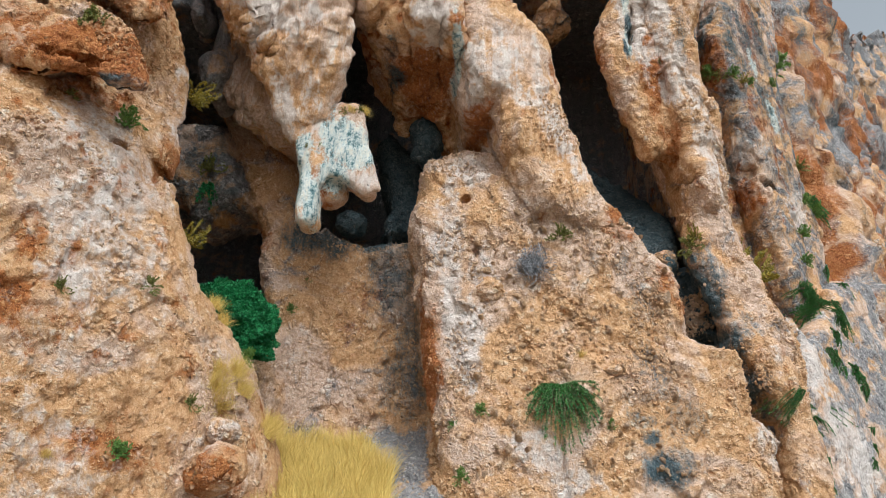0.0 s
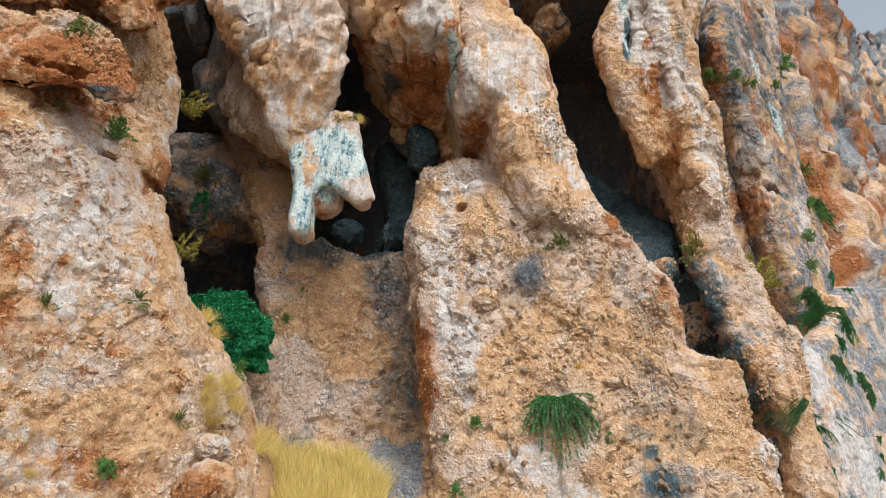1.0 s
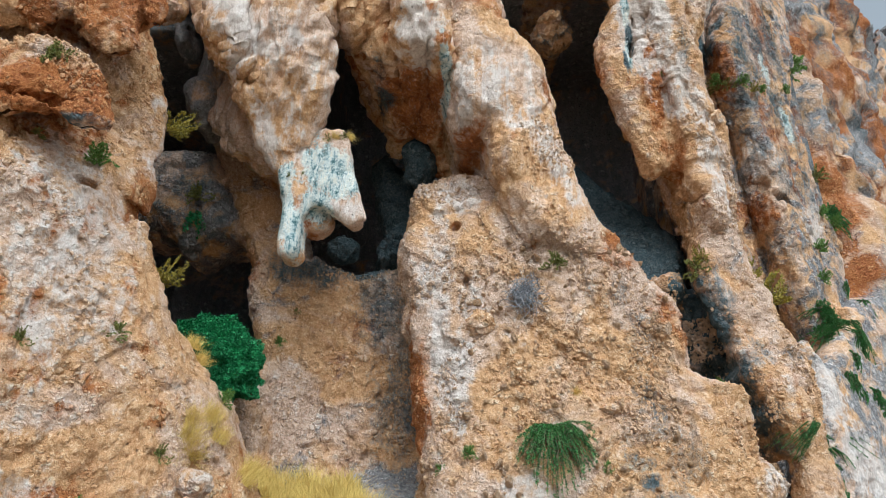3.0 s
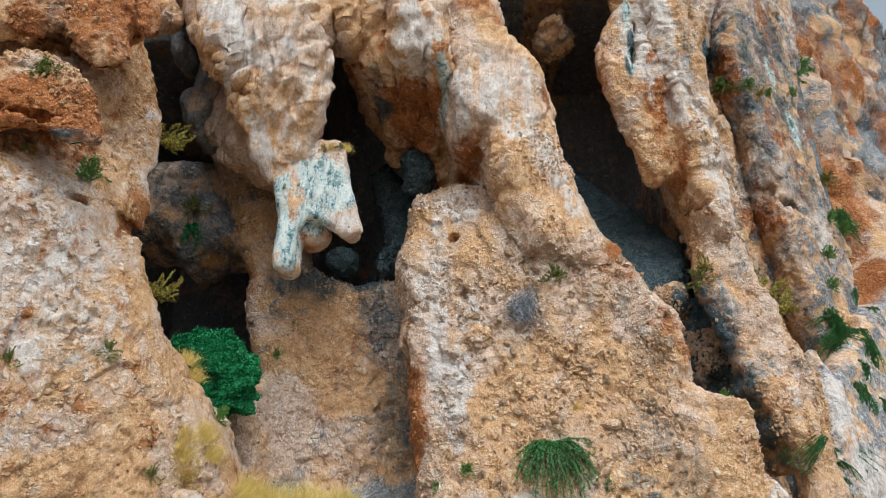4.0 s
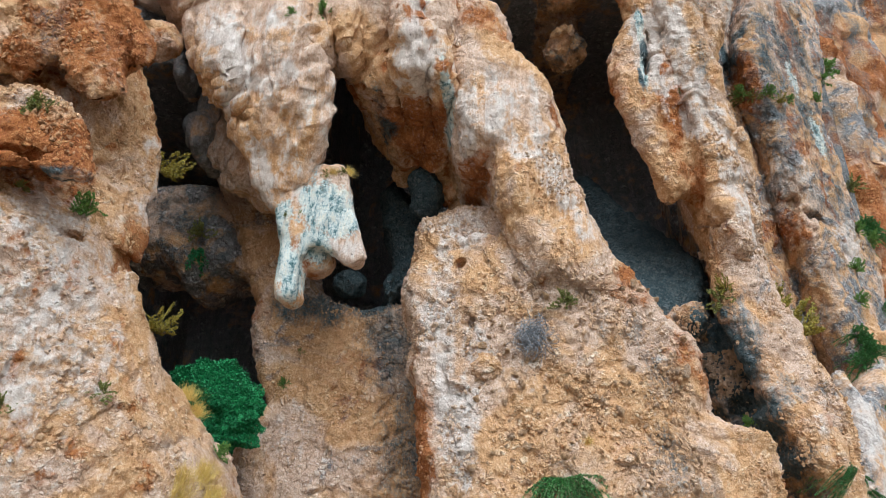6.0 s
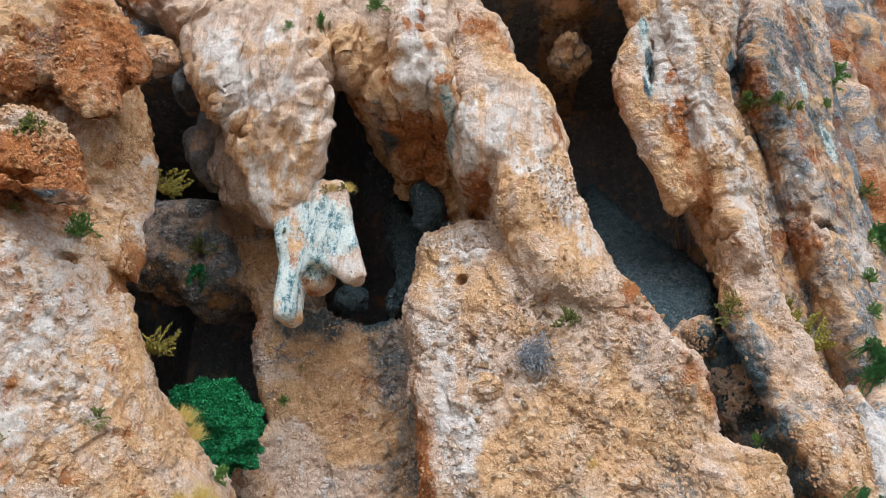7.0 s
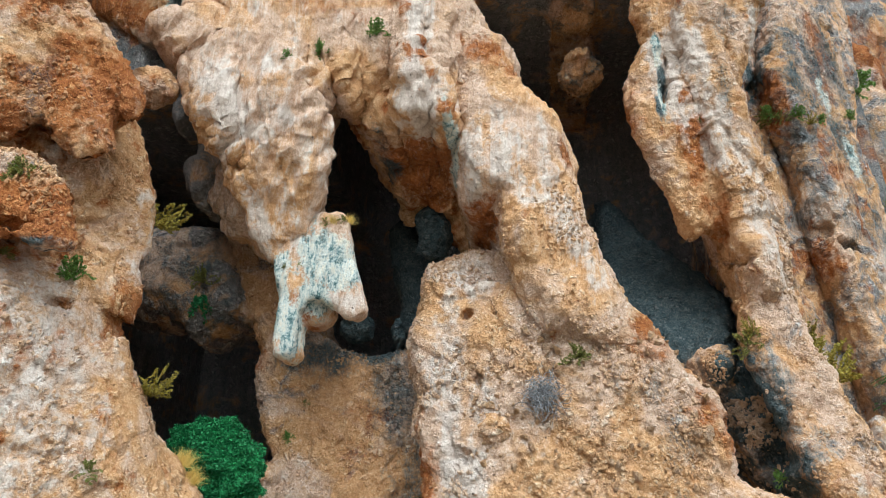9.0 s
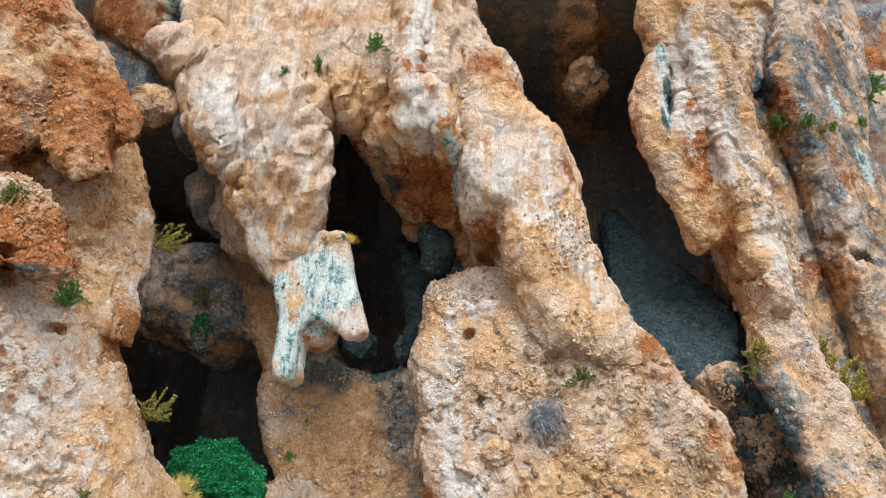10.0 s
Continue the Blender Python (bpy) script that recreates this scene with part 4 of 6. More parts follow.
stain_shade("dark", (7.22, 18.20, 10.12), (0.46, 0.69), 1.0)
stain_shade("dark", (7.43, 17.80, 8.91), (0.4, 0.69), 1.0)
stain_shade("dark", (7.70, 17.60, 7.96), (0.46, 0.57), 0.9)
stain_shade("dark", (7.83, 17.50, 7.20), (0.46, 0.46), 0.8)
stain_shade("dark", (3.66, 15.10, 10.16), (0.46, 0.57), 0.3)
stain_shade("pale", (-3.76, 16.90, 9.05), (0.65, 0.65), 0.5)
stain_shade("pale", (6.14, 16.30, 17.85), (0.39, 1.56), 0.8, 0.3)
stain_shade("rust", (8.93, 18.40, 19.96), (0.47, 0.94), 1.0)
stain_shade("rust", (8.67, 19.00, 12.71), (1.08, 0.81), 0.8)
stain_shade("dark", (10.34, 19.50, 21.68), (0.46, 1.15), 0.6)
stain_shade("pale", (-6.34, 11.00, 5.74), (1.0, 0.6), 0.7)
stain_shade("pale", (-4.59, 12.00, 5.72), (0.7, 0.5), 0.55)
stain_shade("pale", (-3.54, 12.60, 5.05), (0.6, 0.3), 0.5)
stain_shade("dark", (4.41, 15.10, 7.48), (0.6, 0.9), 0.45)
stain_shade("dark", (4.99, 15.40, 6.56), (0.5, 0.6), 0.5)
stain_shade("dark", (7.01, 18.60, 11.10), (0.5, 0.6), 1.0)
stain_shade("dark", (7.35, 18.60, 9.97), (0.5, 0.6), 1.0)
stain_shade("dark", (7.74, 18.60, 8.90), (0.5, 0.6), 1.0)
stain_shade("dark", (7.78, 18.60, 8.14), (0.5, 0.6), 1.0)
stain_shade("dark", (6.80, 18.40, 11.78), (0.4, 0.45), 0.9)
stain_shade("dark", (7.05, 16.60, 19.78), (0.35, 1.1), 0.5)
stain_shade("dark", (7.02, 16.60, 18.07), (0.25, 0.8), 0.5)
stain_shade("dark", (11.19, 20.00, 21.40), (0.5, 1.3), 0.75)
stain_shade("dark", (11.53, 20.50, 18.89), (0.5, 1.2), 0.75)
stain_shade("dark", (12.08, 21.20, 16.43), (0.6, 1.0), 0.6)
stain_shade("dark", (8.59, 18.30, 20.04), (0.2, 0.8), 0.8)
stain_shade("dark", (9.15, 18.80, 17.94), (0.25, 0.6), 0.7)
stain_shade("teal", (11.24, 20.20, 20.43), (0.3, 0.8), 0.6)
stain_shade("teal", (11.83, 20.80, 18.23), (0.3, 0.8), 0.6)
stain_shade("teal", (8.71, 17.60, 20.90), (0.12, 0.7), 0.8)
stain_shade("rust", (9.11, 18.60, 20.24), (0.25, 0.7), 1.0)
stain_shade("rust", (6.20, 16.60, 16.88), (0.35, 0.9), 0.8)
stain_shade("rust", (6.03, 16.40, 18.00), (0.3, 0.3), 0.8)
stain_shade("rust", (6.59, 17.20, 14.86), (0.4, 0.6), 0.7)
stain_shade("rust", (9.83, 19.50, 14.80), (0.7, 0.8), 1.0)
stain_shade("rust", (8.92, 19.00, 13.29), (0.5, 0.6), 0.8)
stain_shade("rust", (16.20, 26.00, 27.06), (3.0, 3.0), 0.7)
stain_shade("pale", (5.99, 16.00, 19.36), (0.45, 1.2), 1.0)
stain_shade("pale", (8.09, 17.00, 20.02), (0.25, 1.1), 0.9)
stain_shade("pale", (6.57, 16.60, 16.51), (0.3, 0.9), 0.9, 0.4)
stain_shade("pale", (7.76, 17.40, 14.89), (0.3, 1.0), 0.9, 0.3)
stain_shade("pale", (10.23, 20.00, 16.67), (0.8, 0.8), 0.5)
stain_shade("pale", (12.06, 21.00, 14.64), (0.7, 1.0), 0.8)
stain_shade("pale", (7.05, 17.30, 11.02), (0.5, 0.7), 0.6)
stain_shade("pale", (7.57, 17.30, 9.21), (0.5, 0.7), 0.5)
stain_shade("rust", (-4.74, 16.80, 11.83), (0.4, 1.2), 0.4)
stain_shade("rust", (-2.15, 17.20, 10.37), (0.6, 0.5), 0.5)
stain_shade("pale", (-3.99, 16.90, 8.46), (0.8, 0.7), 0.5)
stain_shade("rust", (4.59, 15.20, 11.44), (0.7, 0.4), 0.7, 0.6)
stain_shade("rust", (0.86, 15.20, 14.23), (0.5, 0.4), 0.8)
stain_shade("rust", (-0.44, 15.60, 15.70), (0.8, 0.5), 0.9)
stain_shade("dark", (-1.31, 15.40, 16.13), (0.25, 0.35), 0.8)
stain_shade("dark", (-3.67, 12.90, 17.48), (0.3, 0.15), 0.4)
stain_shade("pale", (-4.74, 13.20, 16.90), (0.45, 0.9), 1.0)
stain_shade("pale", (-3.72, 14.00, 13.83), (0.25, 0.8), 1.0)
stain_shade("rust", (-6.35, 11.00, 15.54), (1.5, 1.6), 0.72)
stain_shade("rust", (-2.89, 13.30, 15.88), (0.5, 0.6), 0.35)
stain_shade("rust", (-2.71, 13.20, 18.89), (1.2, 0.7), 0.35)
stain_shade("rust", (1.63, 14.50, 17.73), (0.5, 0.5), 0.5)
stain_shade("teal", (-6.22, 13.30, 19.74), (0.35, 0.6), 1.0)
stain_shade("rust", (-2.89, 15.30, 12.18), (0.4, 0.4), 0.9)
stain_shade("pale", (-1.75, 15.20, 13.25), (0.3, 0.6), 0.7)
stain_shade("pale", (-5.58, 11.30, 9.24), (1.2, 0.9), 0.8)
stain_shade("pale", (-6.29, 11.20, 10.70), (1.2, 0.9), 0.8)
# bluish cave shade as colour on inner and alcove rock; third one: crevice algae
stain_shade("dark", (5.09, 20.80, 16.98), (0.9, 2.6), 0.8)
stain_shade("dark", (5.48, 20.40, 13.93), (0.7, 1.3), 0.7)
stain_shade("dark", (5.73, 17.80, 9.89), (0.6, 1.4), 0.8)
stain_shade("dark", (-6.68, 16.00, 14.31), (0.9, 0.8), 0.65)
stain_shade("pale", (-0.28, 13.12, 17.84), (0.22, 0.60), 1.30, 0.00, 1.0)
stain_shade("pale", (-0.30, 13.14, 16.87), (0.25, 0.60), 1.30, 0.00, 1.0)
stain_shade("pale", (-0.17, 13.32, 16.19), (0.38, 0.45), 1.30, 0.00, 1.0)
stain_shade("pale", (-4.32, 12.55, 16.42), (0.32, 0.60), 1.20, 0.00, 1.0)
stain_shade("pale", (-4.09, 12.74, 15.78), (0.25, 0.50), 1.10, 0.00, 1.0)
stain_shade("pale", (-3.50, 12.69, 17.12), (0.30, 0.50), 0.80, 0.00, 1.0)
stain_shade("pale", (-3.04, 12.85, 15.85), (0.20, 0.40), 0.90, 0.00, 1.0)
stain_shade("dark", (5.59, 16.48, 18.64), (0.10, 0.45), 1.30, 0.00, 1.0)
stain_shade("dark", (5.43, 16.23, 17.78), (0.11, 0.40), 1.30, 0.00, 1.0)
stain_shade("teal", (5.54, 16.19, 19.58), (0.12, 0.50), 0.90, 0.00, 1.0)
stain_shade("pale", (6.32, 15.94, 19.14), (0.45, 0.80), 0.90, 0.00, 1.0)
stain_shade("pale", (5.87, 16.36, 19.00), (0.20, 0.50), 0.90, 0.00, 1.0)
stain_shade("pale", (6.47, 16.13, 17.65), (0.30, 0.80), 0.80, 0.35, 1.0)
stain_shade("rust", (4.77, 16.48, 18.24), (0.35, 0.80), 0.60, 0.00, 1.0)
stain_shade("rust", (5.91, 16.38, 17.15), (0.35, 0.70), 0.55, 0.00, 1.0)
stain_shade("rust", (5.14, 16.71, 20.36), (0.30, 0.70), 0.50, 0.00, 1.0)
stain_shade("rust", (9.41, 19.41, 20.31), (0.35, 0.70), 0.90, 0.00, 1.0)
stain_shade("dark", (9.19, 20.11, 21.13), (0.20, 0.70), 1.10, 0.00, 1.0)
stain_shade("dark", (10.09, 19.26, 20.58), (0.40, 0.90), 0.80, 0.00, 1.0)
stain_shade("rust", (11.62, 20.58, 22.69), (0.50, 1.20), 0.70, 0.00, 1.0)
stain_shade("dark", (9.63, 19.81, 21.97), (0.30, 0.30), 0.80, 0.00, 1.0)
stain_shade("teal", (0.37, 14.14, 15.80), (0.14, 0.50), 1.00, 0.00, 1.0)
stain_shade("teal", (0.38, 14.72, 15.58), (0.10, 0.40), 0.80, 0.00, 1.0)
stain_shade("pale", (0.84, 13.89, 15.31), (0.30, 0.80), 0.90, 0.00, 1.0)
stain_shade("rust", (-0.45, 14.69, 15.64), (0.80, 0.50), 0.80, 0.00, 1.0)
stain_shade("rust", (-1.17, 14.99, 16.03), (0.40, 0.60), 0.70, 0.00, 1.0)
stain_shade("rust", (-6.15, 10.15, 12.48), (0.70, 0.35), 1.20, 0.00, 1.0)
stain_shade("rust", (-6.53, 10.17, 12.23), (0.70, 0.30), 1.10, 0.00, 1.0)
# shadow below the overhanging rust block, coloured on as a thin strip
stain_shade("dark", (-6.06, 10.21, 11.96), (0.50, 0.10), 0.90, 0.00, 1.0)
stain_shade("rust", (11.28, 20.34, 20.99), (0.60, 1.00), 0.70, 0.00, 1.0)
stain_shade("rust", (14.76, 25.00, 21.34), (0.80, 1.00), 0.60, 0.00, 1.0)
stain_shade("rust", (-6.91, 10.55, 7.93), (0.35, 0.40), 0.90, 0.00, 1.0)
stain_shade("rust", (-6.01, 11.40, 5.64), (0.50, 0.30), 0.60, 0.00, 1.0)
stain_shade("rust", (-3.85, 11.94, 5.33), (0.40, 0.40), 0.70, 0.00, 1.0)
stain_shade("rust", (-5.37, 12.02, 6.27), (0.40, 0.30), 0.50, 0.00, 1.0)
stain_shade("dark", (4.65, 14.77, 7.66), (0.30, 0.40), 0.60, 0.00, 1.0)
stain_shade("dark", (4.29, 14.61, 6.23), (0.20, 0.20), 0.90, 0.00, 1.0)
stain_shade("dark", (4.38, 14.51, 5.64), (0.35, 0.35), 0.90, 0.00, 1.0)
stain_shade("dark", (3.84, 14.72, 7.76), (0.30, 0.30), 0.40, 0.00, 1.0)
stain_shade("rust", (-5.83, 10.21, 12.12), (0.50, 0.25), 1.20, 0.00, 0.6)
stain_shade("rust", (-6.45, 10.36, 12.14), (0.50, 0.25), 1.20, 0.00, 0.6)
stain_shade("rust", (-5.81, 10.24, 12.79), (0.50, 0.40), 1.00, 0.00, 1.0)
stain_shade("teal", (-2.16, 14.17, 12.79), (0.60, 0.45), 1.00, 0.00, 0.7)
stain_shade("teal", (-2.55, 14.25, 12.29), (0.35, 0.50), 0.90, 0.00, 0.7)
stain_shade("teal", (-3.03, 14.15, 11.40), (0.20, 0.60), 1.00, 0.00, 0.7)
stain_shade("pale", (-2.05, 14.29, 12.16), (0.50, 0.30), 0.90, 0.00, 0.7)
stain_shade("pale", (-5.99, 12.91, 14.29), (0.10, 0.90), 0.90, 0.00, 1.0)
stain_shade("pale", (-5.88, 13.28, 12.84), (0.12, 0.80), 0.90, 0.00, 1.0)
stain_shade("pale", (-8.41, 17.66, 13.11), (0.12, 0.70), 0.80, 0.00, 1.0)
stain_shade("pale", (-6.37, 11.00, 10.50), (0.50, 0.90), 0.80, 0.00, 1.0)
stain_shade("pale", (-5.86, 11.47, 9.65), (0.50, 0.60), 0.70, 0.00, 1.0)
stain_shade("pale", (0.21, 14.96, 9.47), (0.30, 1.20), 0.90, 0.00, 1.0)
stain_shade("pale", (-0.17, 14.96, 10.68), (0.25, 0.80), 0.80, 0.00, 1.0)
stain_shade("pale", (0.69, 15.50, 13.26), (0.50, 0.40), 0.70, 0.00, 1.0)
stain_shade("rust", (-4.95, 17.14, 12.10), (0.25, 1.00), 0.45, 0.00, 1.0)
stain_shade("rust", (-7.47, 10.37, 14.69), (0.50, 0.50), 0.80, 0.00, 1.0)
stain_shade("rust", (-6.20, 10.90, 15.68), (0.40, 0.50), 0.70, 0.00, 1.0)
stain_shade("rust", (-7.39, 10.53, 15.76), (0.50, 0.50), 0.60, 0.00, 1.0)
stain_shade("dark", (-7.30, 10.55, 15.76), (0.20, 0.30), 0.60, 0.00, 1.0)
stain_shade("pale", (-7.16, 11.69, 14.64), (0.18, 0.25), 0.90, 0.00, 1.0)
stain_shade("pale", (1.46, 13.78, 15.18), (0.50, 0.60), 0.90, 0.00, 1.0)
stain_shade("pale", (1.93, 14.02, 14.28), (0.35, 0.60), 0.70, 0.00, 1.0)
stain_shade("rust", (1.29, 14.52, 14.03), (0.35, 0.50), 0.45, 0.00, 1.0)
stain_shade("rust", (2.83, 14.58, 15.45), (0.25, 0.50), 0.60, 0.00, 1.0)
stain_shade("pale", (0.83, 14.91, 12.68), (0.60, 0.40), 0.90, 0.00, 1.0)
stain_shade("pale", (0.20, 14.93, 10.50), (0.30, 0.90), 0.90, 0.00, 1.0)
# crevice: its shade deepened in colour, over the rubble's own black
stain_shade("dark", (6.76, 18.50, 10.72), (0.40, 0.40), 1.10, 0.00, 1.0)
stain_shade("dark", (6.86, 18.51, 9.96), (0.40, 0.40), 1.10, 0.00, 1.0)
stain_shade("dark", (7.40, 18.79, 9.51), (0.40, 0.40), 1.10, 0.00, 1.0)
stain_shade("dark", (6.30, 17.76, 11.24), (0.40, 0.40), 1.10, 0.00, 1.0)
stain_shade("dark", (7.06, 17.56, 10.23), (0.40, 0.40), 1.10, 0.00, 1.0)
# darker patches on the back wall of the hollow
stain_shade("dark", (-1.88, 17.52, 11.91), (0.70, 0.60), 0.60, 0.00, 1.0)
stain_shade("dark", (-1.39, 17.48, 10.50), (0.50, 0.70), 0.60, 0.00, 1.0)
stain_shade("dark", (-3.42, 16.93, 11.81), (0.40, 0.30), 0.50, 0.00, 1.0)
stain_shade("dark", (4.56, 14.87, 9.42), (0.35, 0.50), 0.55, 0.00, 1.0)
stain_shade("dark", (4.15, 14.87, 10.27), (0.30, 0.35), 0.45, 0.00, 1.0)
stain_shade("dark", (4.47, 14.86, 7.93), (0.35, 0.40), 0.60, 0.00, 1.0)
stain_shade("rust", (5.15, 14.86, 9.78), (0.30, 0.80), 0.60, 0.00, 1.0)
stain_shade("rust", (5.05, 19.54, 14.01), (0.40, 0.50), 0.60, 0.50, 1.0)
stain_shade("pale", (-6.24, 11.14, 10.68), (0.50, 0.60), 0.90, 0.00, 1.0)
stain_shade("pale", (-6.21, 11.15, 9.78), (0.50, 0.50), 0.80, 0.00, 1.0)
stain_shade("rust", (-5.35, 12.09, 9.33), (0.25, 0.80), 0.50, 0.00, 1.0)
MASKS["pale"] = np.maximum(MASKS["pale"], amount(pale=0.38, beyond=0.05, right=0.22, spine=0.2, upper=0.15, pendant=0.45, left=0.28, middle=0.2, arch=0.05) * np.clip(0.65 + 1.6 * WISP, 0, 1))
MASKS["rust"] = np.maximum(MASKS["rust"], amount(left=0.55, knob=0.4, inner=0.2, arch=0.8, hollow=0.15, beyond=0.6, middle=0.3, right=0.45, spine=0.35, upper=0.3) * np.clip(0.25 - 1.8 * WISP, 0, 1))
# dark rock of crevice and far face; on knob and alcove, tinted-in cave shade
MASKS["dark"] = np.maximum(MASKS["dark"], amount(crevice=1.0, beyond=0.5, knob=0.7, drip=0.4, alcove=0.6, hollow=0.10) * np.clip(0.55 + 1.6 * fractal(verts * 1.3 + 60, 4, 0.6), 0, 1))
# cave shade put evenly into the colour of the inner rock
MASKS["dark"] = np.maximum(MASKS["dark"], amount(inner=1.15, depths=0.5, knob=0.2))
MASKS["pale"] *= (1 - amount(left=0.25, hollow=0.3, middle=0.05)) * (1 - 0.9 * np.clip(MASKS["rust"] - 0.55, 0, 0.45) / 0.45)
SMOOTH = np.clip(amount(pendant=0.9, upper=0.7, spine=0.6, arch=0.7, drip=0.8, right=0.3, pale=0.4, hollow=0.2, left=0.15) + 0.5 * (MASKS["pale"] - 0.4), 0, 1)
GREY = np.clip(amount(alcove=0.55, beyond=0.50, right=0.25, inner=0.45, drip=0.9, depths=0.8, scree=0.8, pale=0.6, crevice=0.7, hollow=0.25), 0, 1)


def mesh_object(name, v, q, material):
    me = bpy.data.meshes.new(name)
    used, inv = np.unique(q, return_inverse=True)
    me.vertices.add(len(used))
    me.vertices.foreach_set("co", v[used].astype(np.float32).ravel())
    me.loops.add(q.size)
    me.loops.foreach_set("vertex_index", inv.ravel().astype(np.int32))
    me.polygons.add(len(q))
    me.polygons.foreach_set("loop_start", np.arange(0, q.size, q.shape[1], dtype=np.int32))
    me.polygons.foreach_set("use_smooth", np.ones(len(q), bool))
    me.update(calc_edges=True)
    me.materials.append(material)
    return new(name, me), used


def put_values(ob, name, values):
    ob.data.attributes.new(name, "FLOAT", "POINT").data.foreach_set("value", np.ascontiguousarray(values, np.float32))


CLIFF = {
    "left": ("cliff_buttress", "orange-tan conglomerate buttress with whitish lime streaks"),
    "middle": ("cliff_buttress", "broad sandy conglomerate buttress studded with loose stones"),
    "spine": ("cliff_ridge", "leaning smooth pink-tan limestone ridge above the buttress"),
    "upper": ("cliff_wall", "smooth pinkish limestone wall over the cave mouths"),
    "pendant": ("tufa_curtain", "hanging pale tufa mass with blue-grey lime drip"),
    "drip": ("stalactite", "small grey stalactites hanging in the cave mouth"),
    "arch": ("rock_arch", "ochre rock arch with white flowstone over a cave"),
    "hollow": ("cave_wall", "brown earthy wall at the back of the hollow"),
    "inner": ("cave_rock", "rock inside the caves, darkened by shade put into its colour"),
    "alcove": ("cave_wall", "dim grey-brown rock wall above the low cave mouth"),
    "knob": ("hanging_rock", "round ochre rocks hanging in the dark cave"),
    "right": ("cliff_buttress", "slanting grey and orange streaked limestone buttress"),
    "crevice": ("crevice", "blackened rubble in the crevice between two buttresses"),
    "beyond": ("cliff_wall", "receding grey and rust weathered cliff face"),
    "pale": ("rock_slope", "whitish bare rock slope below the cliff"),
    "depths": ("cave_depths", "unlit back and roof of the caves"),
    "scree": ("scree", "grey gravel shelf and scree at the foot"),
}
face_owner = SHARE.argmax(0)[quads[:, 0]]
ROCKS = {}
for i, n in enumerate(NAMES):
    part_faces = quads[face_owner == i]
    if len(part_faces):
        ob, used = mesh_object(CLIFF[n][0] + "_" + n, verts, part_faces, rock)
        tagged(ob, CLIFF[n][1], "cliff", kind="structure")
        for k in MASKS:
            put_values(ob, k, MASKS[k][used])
        put_values(ob, "grey", GREY[used])
        put_values(ob, "smooth", SMOOTH[used])
        ROCKS[n] = ob

# ---- the far part of the cliff, receding to the notch at its rim ----
FAR_U = 13.6 + 36.0 * np.linspace(0, 1, 330) ** 1.5
FAR_W = np.linspace(0, 1, 300)
fu, fw = np.meshgrid(FAR_U, FAR_W, indexing="ij")
rim = 36.9 + 0.95 * np.abs(fu - 27.0) + 0.8 * np.sin(fu * 2.1) + 0.5 * np.sin(fu * 5.3)
rim = np.minimum(rim, 56)
fz = -0.5 + (rim + 0.5) * fw
fy = 19.3 + 2.6 * np.clip((15.6 - fu) / 2.0, 0, 1) + 1.0 * (fu - 9.6) - 1.6 / (1 + np.exp((fz - 13.2) * 3)) + 0.05 * np.clip(fz - 18, 0, 30) + 6.0 * np.clip(fw - 0.97, 0, 1) / 0.03
fv = np.stack([fu, fy, fz], 2).reshape(-1, 3).astype(np.float32)
fi = np.arange(fv.shape[0]).reshape(fu.shape)
fq = np.stack([fi[:-1, :-1], fi[1:, :-1], fi[1:, 1:], fi[:-1, 1:]], 2).reshape(-1, 4)
away = np.array((0.7, -0.7, 0.0), np.float32)
bump = 1.6 * fractal(fv * np.array((0.16, 0.16, 0.10)), 4, 0.55) + 0.5 * (1 - 2.4 * np.abs(perlin(fv * np.array((0.5, 0.5, 0.12)) + 4)))
near, second, tag, facet = cells(fv * 0.5, True)
bump += 0.5 * np.clip(second - near, 0, 0.6) + 0.8 * facet + 0.35 * fractal(fv * 1.2, 3)
fv += away * (bump - 0.3)[:, None]
far_wall, used = mesh_object("cliff_wall_far", fv, fq, rock)
tagged(far_wall, "distant orange and grey streaked cliff face up to its rim", "cliff", kind="structure")
wisp = fractal(fv * np.array((0.5, 0.5, 0.10)) + 33, 4, 0.6)
put_values(far_wall, "pale", np.clip(1.3 * wisp + 0.5 / (1 + np.exp((fv[:, 2] - 13) * 2)), 0, 1) * 0.6)
put_values(far_wall, "rust", np.clip(0.32 + 1.5 * fractal(fv * 0.25 + 8, 3), 0, 1))
put_values(far_wall, "dark", np.clip(0.3 + 1.5 * fractal(fv * np.array((0.6, 0.6, 0.2)) + 60, 4), 0, 1) * 0.7)
put_values(far_wall, "teal", 0 * wisp)
put_values(far_wall, "smooth", 0 * wisp)
put_values(far_wall, "grey", np.clip(0.62 + 1.4 * fractal(fv * 0.2 + 90, 3), 0, 1))

# ---- plain core that closes the rock behind, above and at the sides; unseen, stops light leaks ----
def shell(name, points, faces, label):
    ob, used = mesh_object(name, np.array(points, np.float32), np.array(faces), rock)
    for k in ("pale", "rust", "dark", "teal", "grey", "smooth"):
        put_values(ob, k, np.full(len(used), 0.3))
    return tagged(ob, label, "cliff", kind="structure")


x0, x1, y0, y1, z1 = LOW[0] + 0.25, HIGH[0] - 0.25, 9.8, HIGH[1] - 0.1, HIGH[2] - 0.25
shell("cliff_core", [(x0, y0, -1), (x0, y1, -1), (x0, y1, z1), (x0, y0, z1), (x1, y1, -1), (x1, y1, z1), (x1, 24.5, z1), (3.0, 14.4, z1), (-6.0, 12.8, z1), (-7.0, y0, z1)],
      [(0, 1, 2, 3), (1, 4, 5, 2), (3, 2, 8, 9), (2, 5, 7, 8), (5, 6, 7, 7)][:4] + [(5, 6, 7, 2)], "bare rock top and rear of the cliff")

